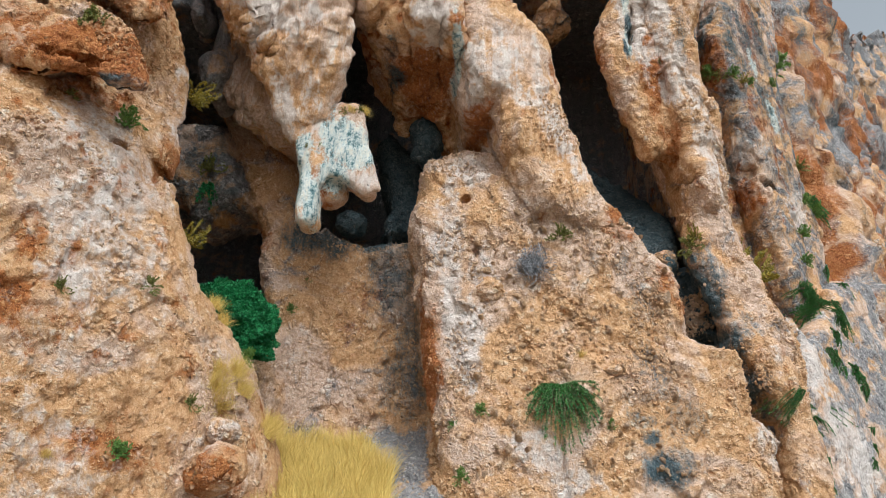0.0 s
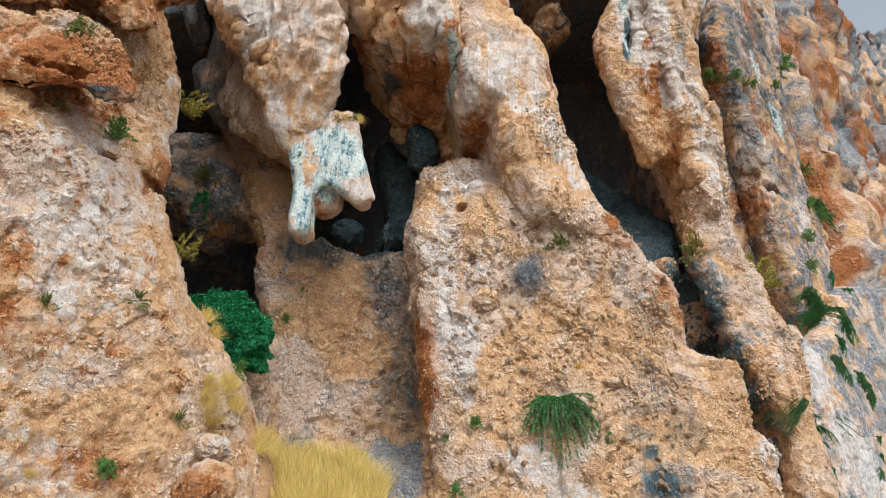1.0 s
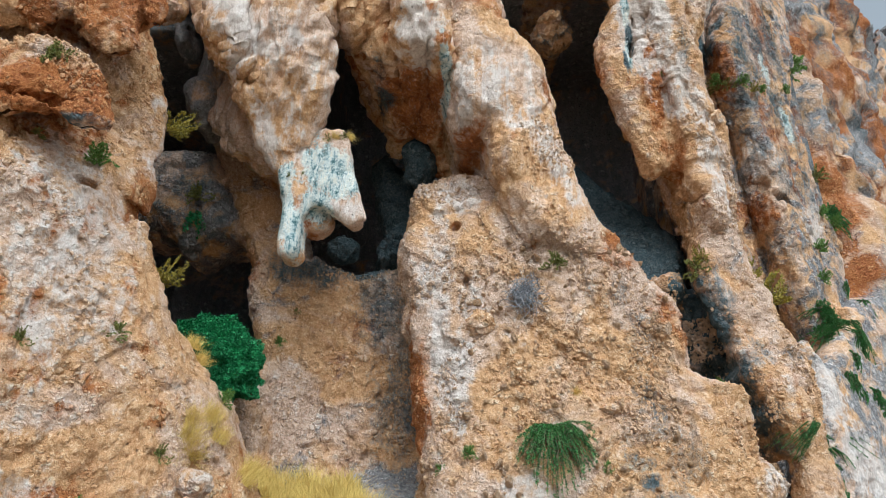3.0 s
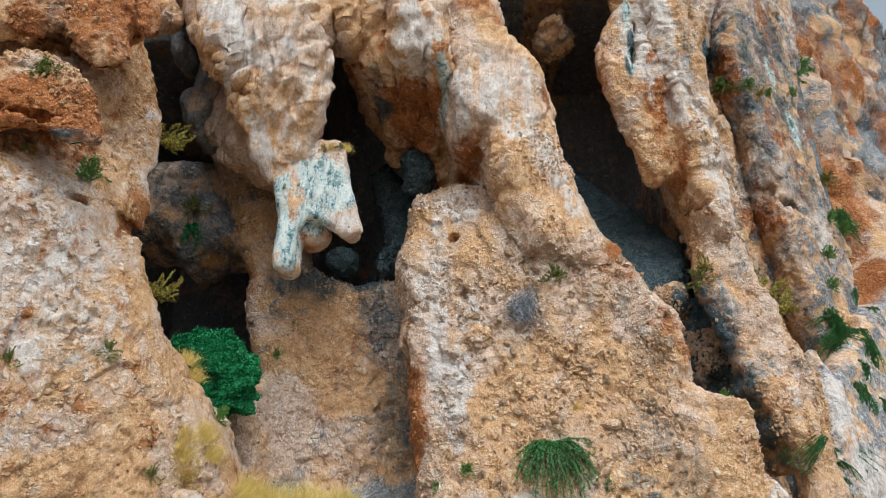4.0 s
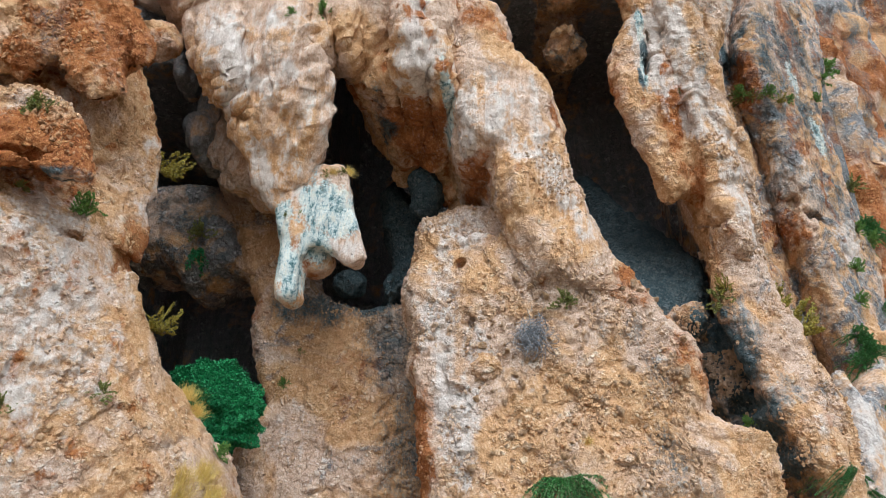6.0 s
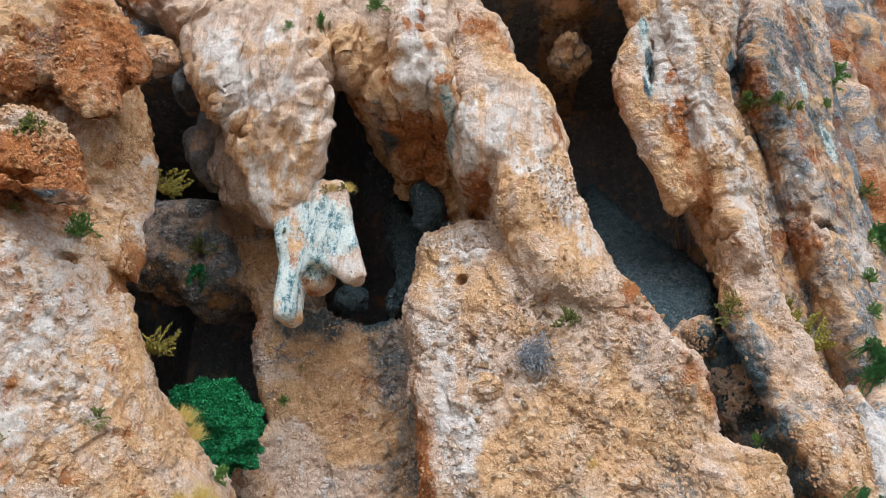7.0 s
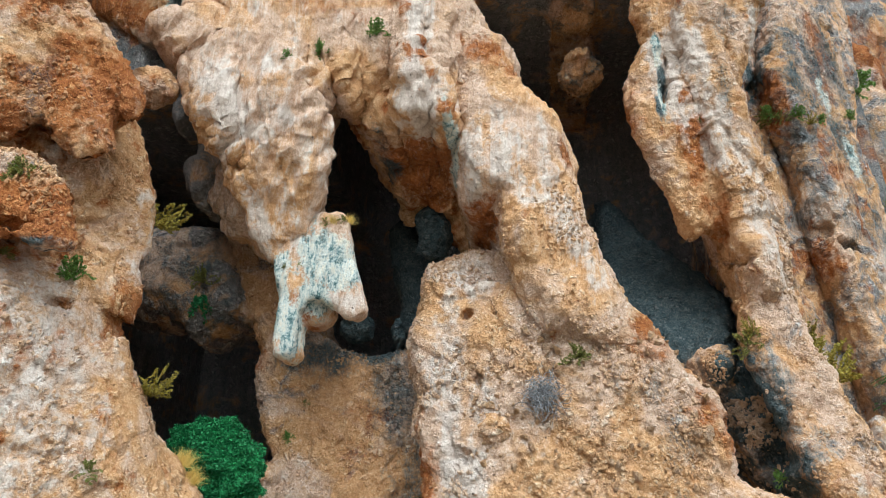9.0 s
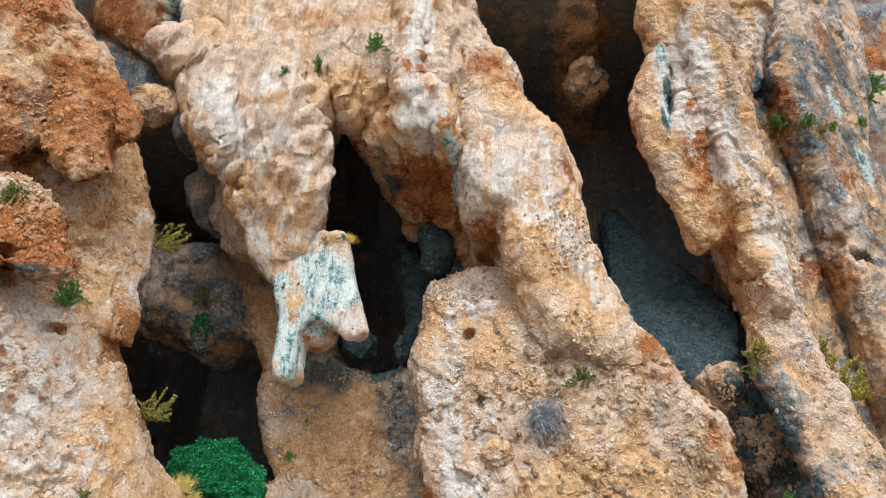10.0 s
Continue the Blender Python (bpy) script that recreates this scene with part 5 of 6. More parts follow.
# ---- ground out to the horizon ----
bm = bmesh.new()
bmesh.ops.create_grid(bm, x_segments=60, y_segments=60, size=1500)
for v in bm.verts:
    v.co.z = 0.0
me = bpy.data.meshes.new("ground")
bm.to_mesh(me)
bm.free()
me.materials.append(earth)
ground = tagged(new("ground", me), "dry stony earth below the cliff", "ground", kind="structure")

# ---- shapes for plants and stones ----
RNG = np.random.RandomState(21)


def part(name, v, q, material, parent, label=""):
    ob, _ = mesh_object(name, np.asarray(v, np.float32), np.asarray(q), material)
    ob.parent = parent
    return tagged(ob, label) if label else ob


def rest(p, reach=0.0):
    """The nearest place on the rock face to p, and the way out of the rock there."""
    d = ((verts - np.array(p, np.float32)) ** 2).sum(1) + 9 * (nrm[:, 1] > 0.5)
    i = int(d.argmin())
    return verts[i] + reach * nrm[i], nrm[i]


def unit(a):
    return a / np.maximum(np.linalg.norm(a, axis=-1, keepdims=True), 1e-9)


def leaf_quads(base, along, side, size, width=0.45, fold=0.15):
    """Leaf blades: base, two shoulders and a tip each."""
    along, side = unit(along), unit(side)
    up = unit(np.cross(along, side))
    side = np.cross(up, along)
    s = size[:, None]
    p = np.stack([base, base + s * (0.5 * along + width * side + fold * up), base + s * along, base + s * (0.5 * along - width * side + fold * up)], 1)
    return p.reshape(-1, 3), np.arange(len(base) * 4).reshape(-1, 4)


def tube(points, r0, r1, sides=4):
    points = np.asarray(points, float)
    n = len(points)
    t = unit(np.gradient(points, axis=0))
    a = unit(np.cross(t, np.array((0.31, 0.77, 0.55))))
    b = np.cross(t, a)
    r = np.linspace(r0, r1, n)[:, None, None]
    ang = np.arange(sides) * 2 * math.pi / sides
    ring = points[:, None] + r * (np.cos(ang)[None, :, None] * a[:, None] + np.sin(ang)[None, :, None] * b[:, None])
    i = np.arange(n * sides).reshape(n, sides)
    j = np.roll(i, -1, 1)
    q = np.stack([i[:-1], j[:-1], j[1:], i[1:]], 2).reshape(-1, 4)
    return ring.reshape(-1, 3), q


def join(pieces):
    v, q, n = [], [], 0
    for a, b in pieces:
        v.append(a)
        q.append(b + n)
        n += len(a)
    return np.concatenate(v), np.concatenate(q)


def frame_of(way):
    """Turns upright plants to lean out of the face."""
    z = unit(np.array(way, float) * 0.8 + np.array((0, 0, 0.75)))
    x = unit(np.cross(np.array((0.2, 1.0, 0.1)), z))
    y = np.cross(z, x)
    return Matrix(((x[0], y[0], z[0], 0), (x[1], y[1], z[1], 0), (x[2], y[2], z[2], 0), (0, 0, 0, 1)))


def sprout(count, spread, height, droop, segments=6, rng=RNG):
    """Stems that leave one root, spread and droop."""
    out = []
    for _ in range(count):
        a, lift = rng.uniform(0, 2 * math.pi), rng.uniform(0.15, 1.0)
        d = np.array((math.cos(a) * spread * (1.2 - lift), math.sin(a) * spread * (1.2 - lift), height * lift))
        s = np.linspace(0, 1, segments)[:, None]
        bend = rng.normal(0, 0.12 * spread, 3)
        p = s * d + s * s * np.array((0, 0, -droop * rng.uniform(0.5, 1.3))) + np.sin(s * 3.0) * bend
        out.append(p)
    return out


def shrub(name, label, category, stems, leaf_size, per_stem, leaf_mat, stem_mat, rng=RNG, thick=0.008, from_share=0.25, width=0.42):
    """A small plant of unit size: stems and leaves."""
    root = tagged(new(name), label, category)
    part("woody_base", *join([tube(p, thick, thick * 0.35, 3) for p in stems]), stem_mat, root)
    base, along = [], []
    for p in stems:
        s = rng.uniform(from_share, 1.0, per_stem)
        i = np.minimum((s * (len(p) - 1)).astype(int), len(p) - 2)
        f = (s * (len(p) - 1) - i)[:, None]
        base.append(p[i] * (1 - f) + p[i + 1] * f)
        along.append(unit(p[i + 1] - p[i]) * 0.6 + rng.normal(0, 0.7, (per_stem, 3)))
    base, along = np.concatenate(base), np.concatenate(along)
    part("foliage", *leaf_quads(base, along, rng.normal(0, 1, base.shape), leaf_size * rng.uniform(0.6, 1.3, len(base)), width), leaf_mat, root)
    return root


def grass(count, spread, height, lean, rng=RNG, wide=0.006):
    """Blades on a round patch: narrow bent strips."""
    base = rng.normal(0, 0.5 * spread, (count, 3)) * (1, 1, 0)
    return blades(base, height * rng.uniform(0.5, 1.15, count), lean, rng, wide)


def blades(base, tall, lean, rng, wide):
    n = len(base)
    way = rng.normal(0, lean, (n, 3)) + (0, 0, 1)
    side = unit(np.cross(way, rng.normal(0, 1, (n, 3)))) * wide
    h = tall[:, None]
    curl = rng.normal(0, 0.35, (n, 3)) * (1, 1, 0.2)
    mid = base + 0.55 * h * unit(way) + 0.1 * h * curl
    tip = base + h * (unit(way) + 0.45 * curl) - np.array((0, 0, 0.1)) * h
    v = np.stack([base - side, base + side, mid + 0.8 * side, mid - 0.8 * side, tip + 0.15 * side, tip - 0.15 * side], 1).reshape(-1, 3)
    k = np.arange(n)[:, None] * 6
    return v, np.concatenate([k + np.array((0, 1, 2, 3)), k + np.array((3, 2, 4, 5))])


leaf_green = plain_material("leaf_green", (0.022, 0.105, 0.030), (0.12, 0.30, 0.07), 3.0, 0.6)
leaf_ivy = plain_material("leaf_ivy", (0.010, 0.090, 0.030), (0.050, 0.33, 0.105), 2.0, 0.55)
leaf_vine = plain_material("leaf_vine", (0.020, 0.095, 0.025), (0.10, 0.30, 0.07), 3.0, 0.6)
leaf_bright = plain_material("leaf_bright", (0.07, 0.17, 0.03), (0.25, 0.40, 0.09), 3.0, 0.6)
leaf_olive = plain_material("leaf_olive", (0.10, 0.12, 0.03), (0.34, 0.33, 0.09), 3.0, 0.7)
leaf_yellow = plain_material("leaf_yellow", (0.17, 0.15, 0.025), (0.50, 0.40, 0.07), 3.0, 0.7)
straw = plain_material("straw", (0.50, 0.32, 0.06), (0.92, 0.72, 0.24), 2.0, 0.7)
twig = plain_material("twig", (0.14, 0.14, 0.15), (0.44, 0.44, 0.46), 20.0, 0.9)
bark = plain_material("bark", (0.10, 0.07, 0.045), (0.28, 0.20, 0.13), 20.0, 0.9)

# ---- plants on the face ----
KINDS = {}


def plant(kind, p, size, turn=0.0, tall=1.0):
    """Places a plant of a kind with its root in the rock at p."""
    at, way = rest(p, -0.03)
    m = Matrix.Translation(at.tolist()) @ frame_of(way) @ pose(0, 0, 0, 0, 0, turn) @ Matrix.Diagonal((size, size, size * tall, 1))
    if kind not in KINDS:
        KINDS[kind] = MAKERS[kind]()
        KINDS[kind].matrix_basis = m
        return KINDS[kind]
    made = KINDS[kind].copy()
    scene.collection.objects.link(made)
    made.matrix_basis = m
    for child in KINDS[kind].children:
        c = child.copy()
        scene.collection.objects.link(c)
        c.parent = made
    return made


def grass_thing():
    root = tagged(new("grass_tuft"), "small tuft of dry yellow grass rooted in rock", "grass", "tufts on the cliff")
    part("foliage", *grass(420, 0.5, 1.0, 0.30, wide=0.006), straw, root)
    return root


MAKERS = {
    "green": lambda: tagged(shrub("shrub", "small bright green leafy shrub growing from the rock face", "shrub", sprout(34, 0.55, 0.75, 0.15), 0.05, 70, leaf_bright, bark), group="shrubs on the cliff"),
    "olive": lambda: tagged(shrub("shrub", "small olive and dull green shrub on the rock face", "shrub", sprout(30, 0.55, 0.65, 0.12), 0.05, 60, leaf_olive, bark), group="shrubs on the cliff"),
    "yellow": lambda: tagged(shrub("shrub", "yellowing upright shrub at the edge of a cave", "shrub", sprout(26, 0.42, 1.0, 0.05), 0.045, 75, leaf_yellow, bark), group="shrubs on the cliff"),
    "creeper": lambda: tagged(shrub("creeper", "dark green creeper hanging down the rock", "plant", sprout(30, 0.5, 0.5, 1.1), 0.10, 34, leaf_ivy, bark), group="creepers on the cliff"),
    "dry": grass_thing,
    "bush": lambda: tagged(shrub("bush", "dense green bush with small leaves on the pale slope", "bush", sprout(80, 0.55, 0.6, 0.35), 0.022, 190, leaf_green, bark, thick=0.006), group="bushes on the slope"),
    "vine": lambda: tagged(shrub("vine", "dark green trailing vine hanging down the pale slope", "plant", sprout(80, 0.40, 0.4, 1.0), 0.022, 190, leaf_vine, bark, thick=0.006), group="bushes on the slope"),
}
plant("green", (-6.38, 11.80, 11.95), 0.69, 121)
plant("olive", (-6.53, 10.30, 13.23), 0.65, 303)
plant("olive", (-7.03, 11.00, 12.25), 0.33, 278)
plant("green", (0.78, 14.60, 6.77), 0.39, 66)
plant("green", (0.25, 14.80, 6.44), 0.33, 189)
plant("green", (0.43, 14.70, 5.51), 0.43, 309)
plant("olive", (-5.37, 11.90, 8.49), 0.49, 242)
plant("olive", (-6.48, 11.20, 8.10), 0.45, 320)
plant("green", (-5.17, 11.80, 5.55), 0.45, 297)
plant("green", (-5.40, 11.80, 5.64), 0.33, 33)
plant("olive", (-4.57, 12.70, 6.55), 0.45, 310)
plant("green", (-3.95, 16.80, 9.84), 0.33, 6)
plant("olive", (-3.52, 16.90, 10.57), 0.22, 240)
plant("green", (-4.21, 14.30, 7.80), 0.49, 132)
plant("green", (6.99, 17.80, 8.82), 0.43, 282)
plant("green", (3.47, 14.80, 6.44), 0.33, 119)
plant("olive", (2.71, 14.60, 10.92), 0.65, 98)
plant("yellow", (9.44, 18.30, 11.12), 1.47, 240)
plant("yellow", (8.84, 18.30, 11.81), 0.98, 276)
plant("olive", (9.84, 18.60, 11.67), 0.50, 281)
plant("yellow", (-5.88, 13.70, 13.71), 1.01, 243)
plant("yellow", (-5.63, 13.90, 10.20), 0.9, 203)
plant("olive", (-6.40, 16.20, 13.74), 0.81, 327)
plant("creeper", (-6.36, 16.20, 13.13), 0.65, 77)
plant("green", (-3.30, 14.50, 13.16), 0.22, 77)
plant("creeper", (-1.45, 13.60, 18.15), 0.29, 343)
plant("olive", (9.80, 20.00, 19.45), 0.71, 32)
plant("olive", (9.27, 19.60, 19.30), 0.50, 81)
plant("green", (10.40, 20.40, 19.45), 0.50, 302)
plant("green", (-6.79, 10.40, 13.25), 0.33, 21)
plant("olive", (-6.66, 10.40, 13.18), 0.61, 154)
plant("olive", (9.18, 19.00, 15.87), 0.65, 15)
plant("yellow", (8.94, 19.00, 12.12), 1.17, 137)
plant("olive", (6.34, 16.40, 17.31), 0.2, 242)
plant("dry", (-4.90, 14.30, 8.97), 0.36, 304)
plant("dry", (-4.74, 14.30, 8.65), 0.32, 198)
plant("dry", (-4.43, 13.10, 6.91), 0.48, 218)
plant("dry", (-4.28, 13.20, 6.72), 0.52, 202)
plant("dry", (-4.27, 13.50, 7.23), 0.44, 295)
plant("dry", (-4.61, 13.20, 7.21), 0.36, 227)
plant("dry", (-4.08, 13.60, 6.86), 0.4, 68)
plant("dry", (-3.72, 14.20, 6.25), 0.44, 187)
plant("dry", (8.58, 18.30, 12.17), 0.32, 49)
plant("dry", (-5.93, 11.00, 5.49), 0.16, 18)
plant("dry", (2.91, 14.80, 8.04), 0.2, 69)
plant("vine", (9.95, 19.30, 8.29), 1.45, 118)
plant("vine", (8.66, 16.67, 7.74), 0.95, 355)
plant("vine", (9.64, 18.37, 7.71), 0.95, 206)
plant("vine", (9.66, 18.29, 7.35), 0.95, 189)
plant("vine", (9.64, 18.20, 6.99), 0.95, 118)
plant("vine", (9.65, 18.17, 6.63), 0.95, 73)
plant("vine", (9.70, 18.18, 6.27), 0.95, 8)
plant("vine", (9.71, 18.17, 5.96), 0.95, 228)
plant("vine", (9.69, 18.14, 5.69), 0.95, 231)
plant("vine", (9.50, 18.05, 5.56), 0.95, 112)
plant("vine", (12.12, 20.39, 11.31), 1.30, 158)
plant("vine", (12.17, 20.23, 10.97), 1.30, 208)
plant("vine", (12.36, 20.48, 10.68), 1.30, 7)
plant("vine", (11.67, 19.75, 10.10), 1.30, 204)
plant("vine", (12.33, 20.42, 10.36), 1.30, 113)
plant("vine", (11.17, 19.36, 9.47), 1.30, 80)
plant("vine", (11.39, 19.61, 9.19), 1.30, 27)
plant("vine", (11.58, 19.67, 8.97), 1.30, 44)
plant("vine", (12.12, 20.03, 9.15), 1.30, 205)
plant("vine", (12.31, 20.14, 8.89), 1.30, 203)
plant("vine", (12.34, 20.11, 8.57), 1.30, 65)
plant("bush", (11.27, 20.30, 11.53), 1.10, 30)
plant("bush", (11.51, 20.51, 11.35), 1.10, 86)
plant("bush", (11.53, 20.40, 11.04), 1.10, 125)
plant("bush", (11.17, 20.26, 10.82), 1.10, 146)
plant("vine", (13.03, 21.70, 12.97), 1.04, 254)
plant("vine", (13.26, 21.55, 12.38), 1.04, 137)
plant("vine", (12.26, 20.07, 7.35), 0.91, 41)
plant("vine", (12.16, 20.03, 6.90), 0.91, 210)
plant("vine", (11.92, 19.73, 6.45), 0.91, 103)
plant("olive", (-2.41, 14.07, 13.92), 0.28, 201)
plant("dry", (-2.23, 14.04, 13.91), 0.20, 227)
plant("olive", (-2.05, 14.07, 13.97), 0.26, 106)
plant("dry", (-1.92, 14.19, 13.97), 0.22, 335)
plant("olive", (-3.23, 14.05, 12.93), 0.18, 336)
plant("olive", (-2.91, 14.07, 12.97), 0.16, 318)
plant("green", (-3.08, 12.62, 17.30), 0.30, 281)
plant("green", (-2.46, 13.00, 17.60), 0.55, 1)
plant("green", (-1.20, 13.08, 18.10), 0.60, 75)
plant("green", (9.33, 19.67, 19.44), 0.62, 333)
plant("olive", (9.54, 19.44, 19.14), 0.56, 185)
plant("green", (9.92, 19.30, 19.11), 0.56, 26)
plant("yellow", (10.27, 19.50, 18.91), 0.50, 161)
plant("green", (12.11, 20.98, 19.95), 0.50, 236)
plant("olive", (6.74, 17.25, 11.67), 0.80, 110)
plant("yellow", (6.89, 17.14, 11.93), 0.60, 324)
plant("green", (12.50, 21.32, 15.23), 0.62, 264)
plant("green", (13.13, 21.92, 15.14), 0.68, 130)
plant("green", (11.90, 20.84, 13.78), 0.62, 204)
plant("green", (11.72, 20.66, 12.70), 0.56, 31)
plant("green", (13.07, 21.96, 21.56), 0.43, 125)
plant("bush", (15.66, 24.50, 16.90), 1.59, 14)
plant("bush", (16.31, 25.00, 16.65), 1.59, 143)
plant("green", (14.28, 24.00, 23.04), 1.5, 310)
plant("olive", (15.12, 23.50, 18.77), 1.0, 343)
plant("dry", (-3.55, 14.60, 6.43), 0.5, 356)

# drooping green bush on the middle buttress
caper_stems = []
for k in range(95):
    a, out = RNG.uniform(-1, 1), RNG.uniform(0.1, 0.32)
    s = np.linspace(0, 1, 9)[:, None]
    caper_stems.append(s * np.array((0.62 * a, -out, 0.28 + 0.12 * RNG.rand())) + s ** 2.2 * np.array((0.12 * a, -0.05, -RNG.uniform(0.6, 1.6) * (1.1 - 0.5 * abs(a)))) + np.sin(s * 5 + k) * 0.03)
caper = shrub("hanging_bush", "drooping bright green bush with pale woody stems hanging on rock", "bush", caper_stems, 0.036, 120, leaf_green, bark, thick=0.009, from_share=0.12, width=0.38)
at, way = rest((2.47, 14.50, 7.23), 0.0)
caper.matrix_basis = Matrix.Translation(at.tolist()) @ Matrix.Scale(1.12, 4)

# grey tangle of dead twigs
nest_twigs = []
for k in range(260):
    p = np.array((RNG.normal(0, 0.16), -RNG.uniform(0.03, 0.28), RNG.normal(0.08, 0.15)))
    way = RNG.normal(0, 1, 3) * (1, 0.5, 1)
    way /= np.linalg.norm(way)
    line = [p]
    swing = RNG.normal(0, 0.25, 3)
    for _ in range(9):
        way = way + swing + RNG.normal(0, 0.22, 3) - 0.25 * (line[-1] - (0, -0.15, 0.02)) / 0.25 * 0.6 - np.array((0, 0, 0.06))
        way /= np.linalg.norm(way)
        line.append(line[-1] + 0.045 * way)
    nest_twigs.append(np.array(line))
nest = tagged(new("dead_bush"), "grey tangled dry twigs of a dead bush on the rock", "bush")
part("tangle", *join([tube(p, 0.010, 0.005, 3) for p in nest_twigs[:150]]), twig, nest)
part("fine_tangle", *join([tube(p * np.array((1.1, 1, 1.1)), 0.006, 0.003, 3) for p in nest_twigs[150:]]), twig, nest)
at, way = rest((2.19, 15.00, 10.14), 0.0)
nest.matrix_basis = Matrix.Translation(at.tolist())

# ivy mound at the mouth of the low cave
ivy = tagged(new("ivy_mound"), "dense dark green leafy ivy mound in the cave mouth", "bush")
IVY = np.array((-5.00, 15.70, 9.07))
n = 42000
d = unit(RNG.normal(0, 1, (n, 3)))
d[:, 1] = -np.abs(d[:, 1])
lump = 1 + 0.32 * fractal(d * 2.6 + 3, 4)
shell = d * lump[:, None] * np.array((1.05, 0.8, 0.95)) * (1.06 - 0.2 * RNG.rand(n)[:, None] ** 2)
shell[:, 0] += -0.28 * shell[:, 2] + 0.04
part("foliage", *leaf_quads(IVY + shell, d * 0.5 + RNG.normal(0, 0.5, (n, 3)) - np.array((0, 0, 0.4)), RNG.normal(0, 1, (n, 3)), RNG.uniform(0.035, 0.058, n), 0.5), leaf_ivy, ivy)
k = np.array([[math.cos(a) * math.cos(b), -abs(math.sin(a) * math.cos(b)), math.sin(b)] for a in np.linspace(0, math.pi, 13) for b in np.linspace(-1.5, 1.5, 13)])
k = k * (1 + 0.32 * fractal(k * 2.6 + 3, 4))[:, None] * np.array((1.05, 0.8, 0.95)) * 0.82
k[:, 0] += -0.28 * k[:, 2] + 0.04
g = np.arange(169).reshape(13, 13)
part("woody_base", IVY + k, np.stack([g[:-1, :-1], g[1:, :-1], g[1:, 1:], g[:-1, 1:]], 2).reshape(-1, 4), leaf_ivy, ivy)

# dry grass on the shelf between the buttresses
shelf = verts[(SHARE[NAMES.index("scree")] > 0.3) & (verts[:, 0] > -4.2) & (verts[:, 0] < -0.95) & (verts[:, 1] > 13.4) & (verts[:, 1] < 16.7)]
pick = shelf[RNG.randint(0, len(shelf), 19000)] + RNG.normal(0, 0.04, (19000, 3)) * (1, 1, 0)
thick = fractal(pick * np.array((1.1, 1.1, 0)) + 5, 2)
pick = pick[(thick > -0.22) & (pick[:, 0] < -1.1 - 0.5 * np.clip(pick[:, 1] - 15.6, 0, 2))]
v, q = blades(pick, RNG.uniform(0.45, 0.95, len(pick)) * (0.85 + 0.5 * fractal(pick * 1.4, 2)), 0.32, RNG, 0.0055)
hay, _ = mesh_object("dry_grass", v, q, straw)
tagged(hay, "tall golden dry grass on the gravel shelf", "grass", kind="stuff")

# ---- stones ----
stone_mat = rock_material("stone", 0.5)


def chip(seed):
    """A broken stone: the hull of a few scattered points."""
    r = np.random.RandomState(seed)
    bm = bmesh.new()
    for p in unit(r.normal(0, 1, (13, 3))) * r.uniform(0.8, 1.0, (13, 1)) * np.array((1.0, 0.8, 0.6)):
        bm.verts.new(p)
    bmesh.ops.convex_hull(bm, input=bm.verts)
    loose = [v for v in bm.verts if not v.link_faces]
    bmesh.ops.delete(bm, geom=loose, context="VERTS")
    me = bpy.data.meshes.new("stone")
    bm.to_mesh(me)
    bm.free()
    me.materials.append(stone_mat)
    for k, level in (("pale", r.uniform(0.1, 0.6)), ("rust", r.uniform(0, 0.5)), ("dark", 0), ("teal", 0), ("smooth", 0), ("grey", r.uniform(0, 0.12))):
        me.attributes.new(k, "FLOAT", "POINT").data.foreach_set("value", np.full(len(me.vertices), level, np.float32))
    return me


CHIPS = [chip(s) for s in range(12)]


def boulder(name, label, p, radii, seed, levels):
    """A larger rock of its own with a broken, lumpy skin."""
    bm = bmesh.new()
    bmesh.ops.create_icosphere(bm, subdivisions=5, radius=1.0)
    v = np.array([a.co for a in bm.verts])
    _, _, _, facet = cells(v * 1.3 + seed, True)
    _, _, _, small = cells(v * 3.5 + seed, True)
    v = v * (1 + 0.35 * facet + 0.14 * small + 0.18 * fractal(v * 1.2 + seed, 3) + 0.05 * fractal(v * 6 + seed, 2))[:, None] * np.array(radii)
    for a, b in zip(bm.verts, v):
        a.co = b
    me = bpy.data.meshes.new(name)
    bm.to_mesh(me)
    bm.free()
    me.materials.append(rock)
    me.polygons.foreach_set("use_smooth", np.ones(len(me.polygons), bool))
    ob = tagged(new(name, me), label, "rock")
    ob.matrix_basis = Matrix.Translation(p)
    for k in ("pale", "rust", "dark", "teal", "grey", "smooth"):
        put_values(ob, k, np.full(len(v), levels.get(k, 0.0)))
    return ob


boulder("wedged_boulder", "ochre boulder wedged between the buttress and the overhang", (-6.36, 13.00, 17.13), (0.5, 0.46, 0.5), 3, {"rust": 0.35, "pale": 0.15})
boulder("embedded_boulder", "pale tan boulder stuck in the conglomerate face", (1.06, 14.85, 9.57), (0.34, 0.3, 0.30), 8, {"pale": 0.3})
boulder("embedded_boulder", "whitish boulder at the foot of the slope", (-4.00, 12.90, 6.09), (0.30, 0.28, 0.24), 15, {"pale": 0.6})
boulder("embedded_boulder", "grey lichen-stained stones on the dry slope", (-4.21, 13.50, 6.95), (0.16, 0.16, 0.2), 25, {"pale": 0.8, "grey": 0.6})
boulder("embedded_boulder", "flat pale stone sticking out of the face", (3.66, 14.70, 7.67), (0.22, 0.2, 0.11), 35, {"pale": 0.4})
boulder("embedded_boulder", "reddish block low on the buttress edge", (0.19, 15.00, 6.00), (0.2, 0.2, 0.17), 45, {"rust": 0.3})

# stones that stick out of the middle buttress, each a piece of it
zone = (SHARE[NAMES.index("middle")] + SHARE[NAMES.index("spine")] > 0.8) & (nrm[:, 1] < -0.3)
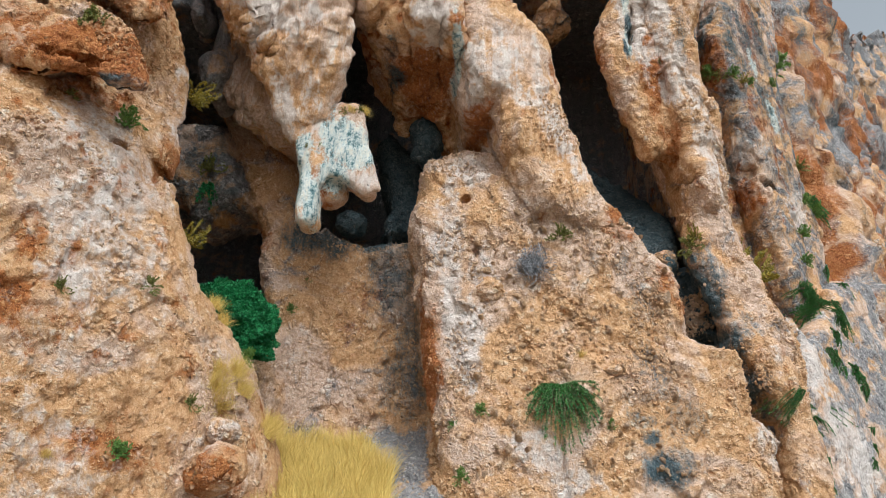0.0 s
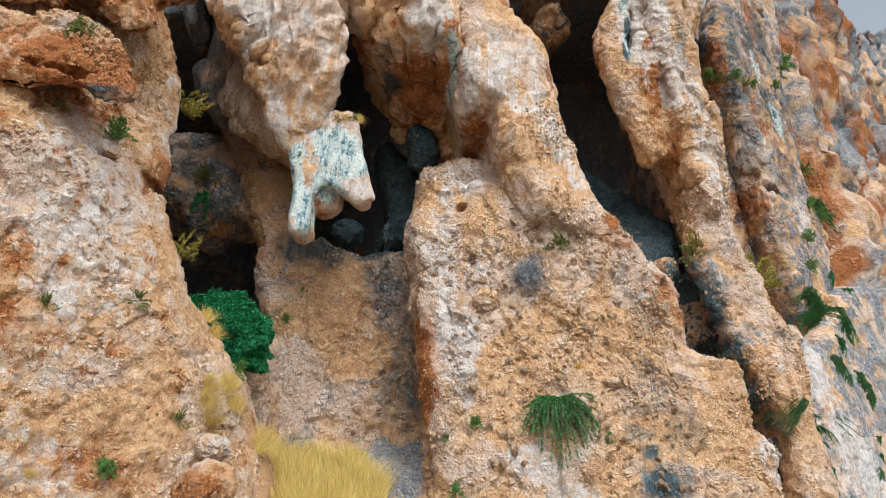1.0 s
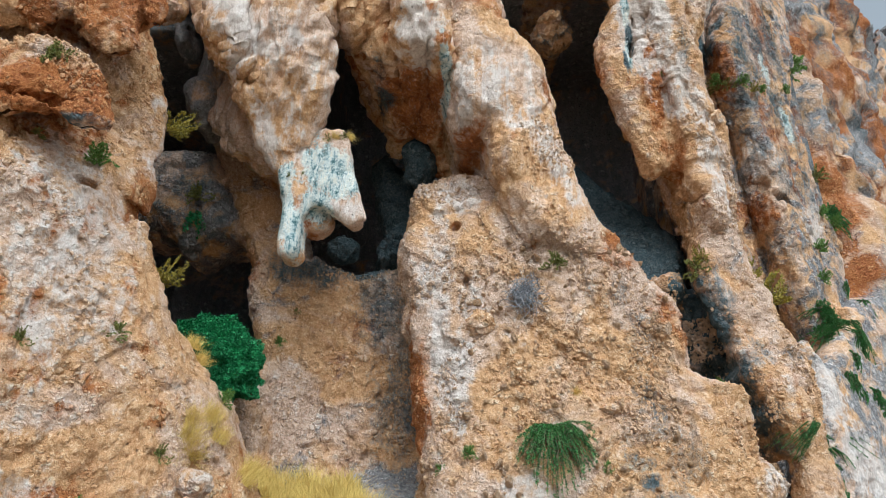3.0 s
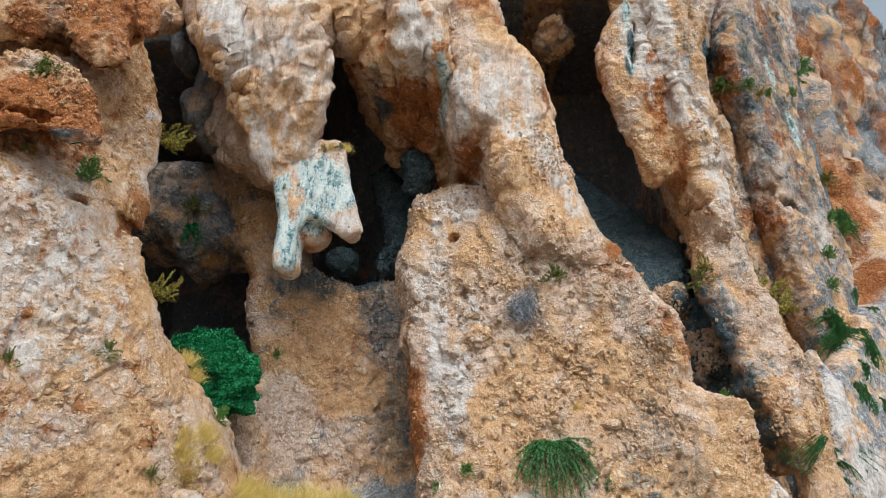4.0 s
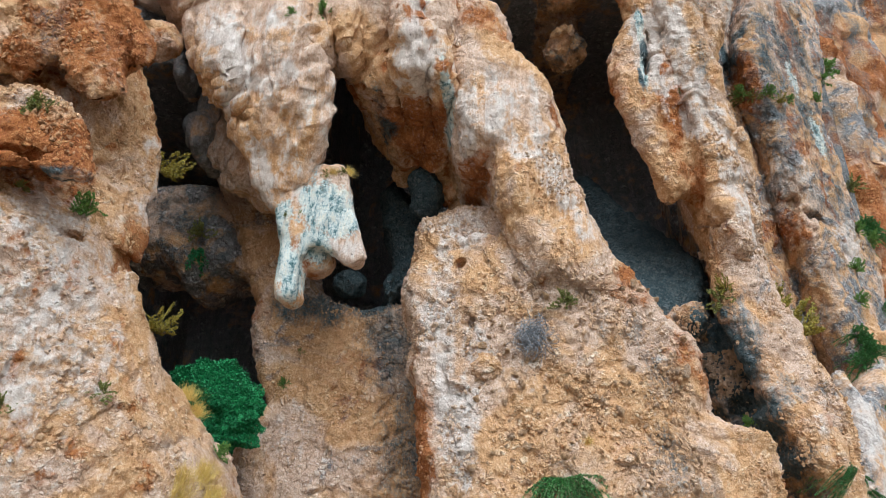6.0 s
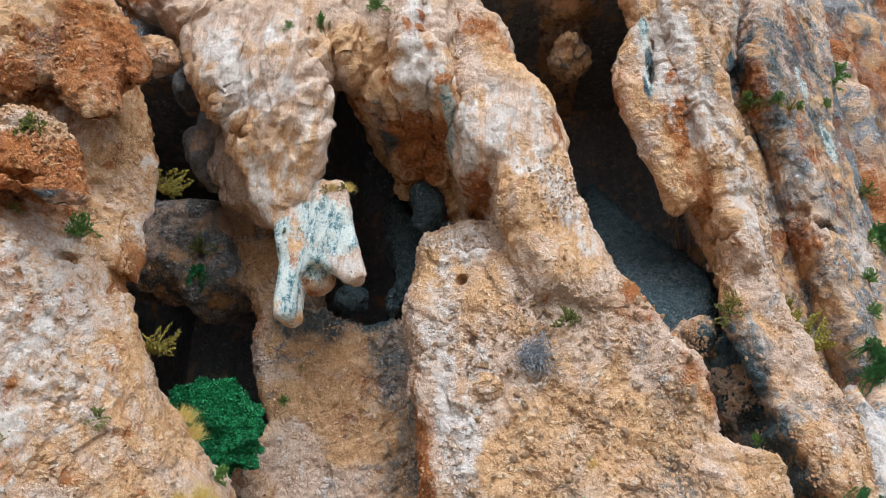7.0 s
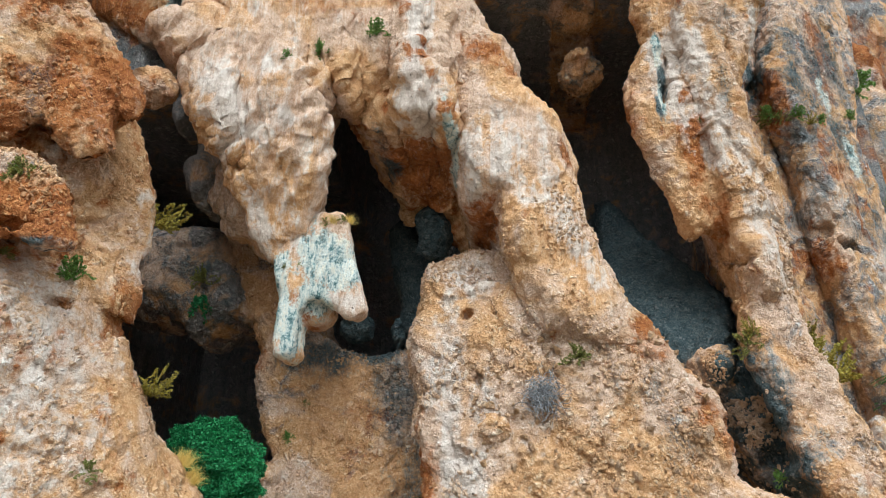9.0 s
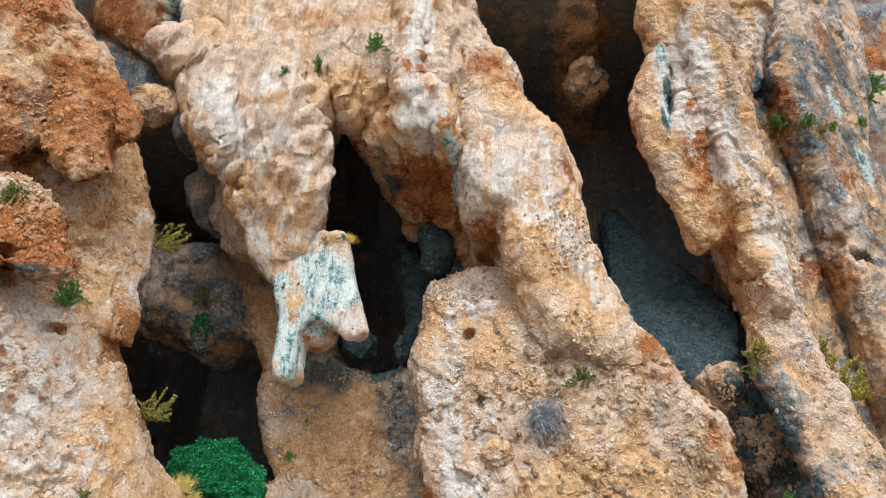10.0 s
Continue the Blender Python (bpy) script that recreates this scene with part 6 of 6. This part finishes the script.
zone &= (verts[:, 0] > 0.6) & (verts[:, 0] < 5.2) & (verts[:, 2] > 5.5) & (verts[:, 2] < 11.6)
index = np.nonzero(zone)[0]
weight = np.clip(0.5 + 1.6 * fractal(verts[index] * 0.7 + 40, 3), 0.02, 2)
chosen = RNG.choice(index, 290, replace=False, p=weight / weight.sum())
for c in chosen:
    ob = new("stone", CHIPS[RNG.randint(12)])
    size = 0.05 + 0.11 * RNG.rand() ** 3
    ob.matrix_basis = Matrix.Translation((verts[c] + nrm[c] * size * 0.4).tolist()) @ Euler(RNG.uniform(0, 6.28, 3).tolist()).to_matrix().to_4x4() @ Matrix.Scale(size, 4)
    ob.parent = ROCKS["middle"]


def rubble(name, host, where, count, low, high, seed, wisp=2.2):
    """The smaller stones past counting, joined, set into one part of the cliff."""
    r = np.random.RandomState(seed)
    index = np.nonzero(where)[0]
    weight = np.clip(0.1 + wisp * fractal(verts[index] * 0.8 + seed, 3), 0.015, 2)
    chosen = r.choice(index, count, p=weight / weight.sum())
    shapes = []
    for me in CHIPS:
        v = np.array([a.co for a in me.vertices])
        shapes.append((v, np.array([f.vertices for f in me.polygons])))
    pieces, levels = [], []
    for c in chosen:
        v, q = shapes[r.randint(12)]
        size = low + (high - low) * r.rand() ** 3
        turn = np.array(Euler(r.uniform(0, 6.28, 3).tolist()).to_matrix())
        pieces.append(((v * size) @ turn.T + verts[c] + nrm[c] * size * 0.22, q))
        levels.append(np.tile([[MASKS["pale"][c] * 0.8 + 0.25 * r.rand(), MASKS["rust"][c], 0.4 * MASKS["dark"][c], 0.0, GREY[c]]], (len(v), 1)))
    v, q = join(pieces)
    ob, _ = mesh_object(name, v, q, stone_mat)
    ob.data.polygons.foreach_set("use_smooth", np.zeros(len(q), bool))
    levels = np.concatenate(levels)
    for i, k in enumerate(("pale", "rust", "dark", "teal", "grey")):
        put_values(ob, k, levels[:, i])
    ob.parent = ROCKS[host]
    tagged(ob, "small stones and gravel bedded in the face", kind="stuff")


def zone_of(name, least=0.6):
    return (SHARE[NAMES.index(name)] > least) & (nrm[:, 1] < -0.42) & (np.abs(nrm[:, 0]) < 0.8) & (verts[:, 2] > 4)


rubble("bedded_stones", "middle", zone_of("middle"), 5200, 0.02, 0.09, 1)
rubble("bedded_stones", "left", zone_of("left") & (verts[:, 0] > -9) & (verts[:, 2] < 19), 4200, 0.018, 0.085, 2)
rubble("bedded_stones", "hollow", zone_of("hollow"), 1500, 0.018, 0.07, 3)
rubble("bedded_stones", "right", zone_of("right") & (verts[:, 2] < 16), 2600, 0.02, 0.085, 4)
rubble("bedded_stones", "crevice", zone_of("crevice"), 1200, 0.03, 0.11, 5)
rubble("bedded_stones", "spine", zone_of("spine") & (verts[:, 2] < 15), 900, 0.02, 0.08, 6)
rubble("gravel", "scree", zone_of("scree") & (verts[:, 0] < 0) & (verts[:, 1] > 13), 2500, 0.015, 0.05, 7, 0.2)
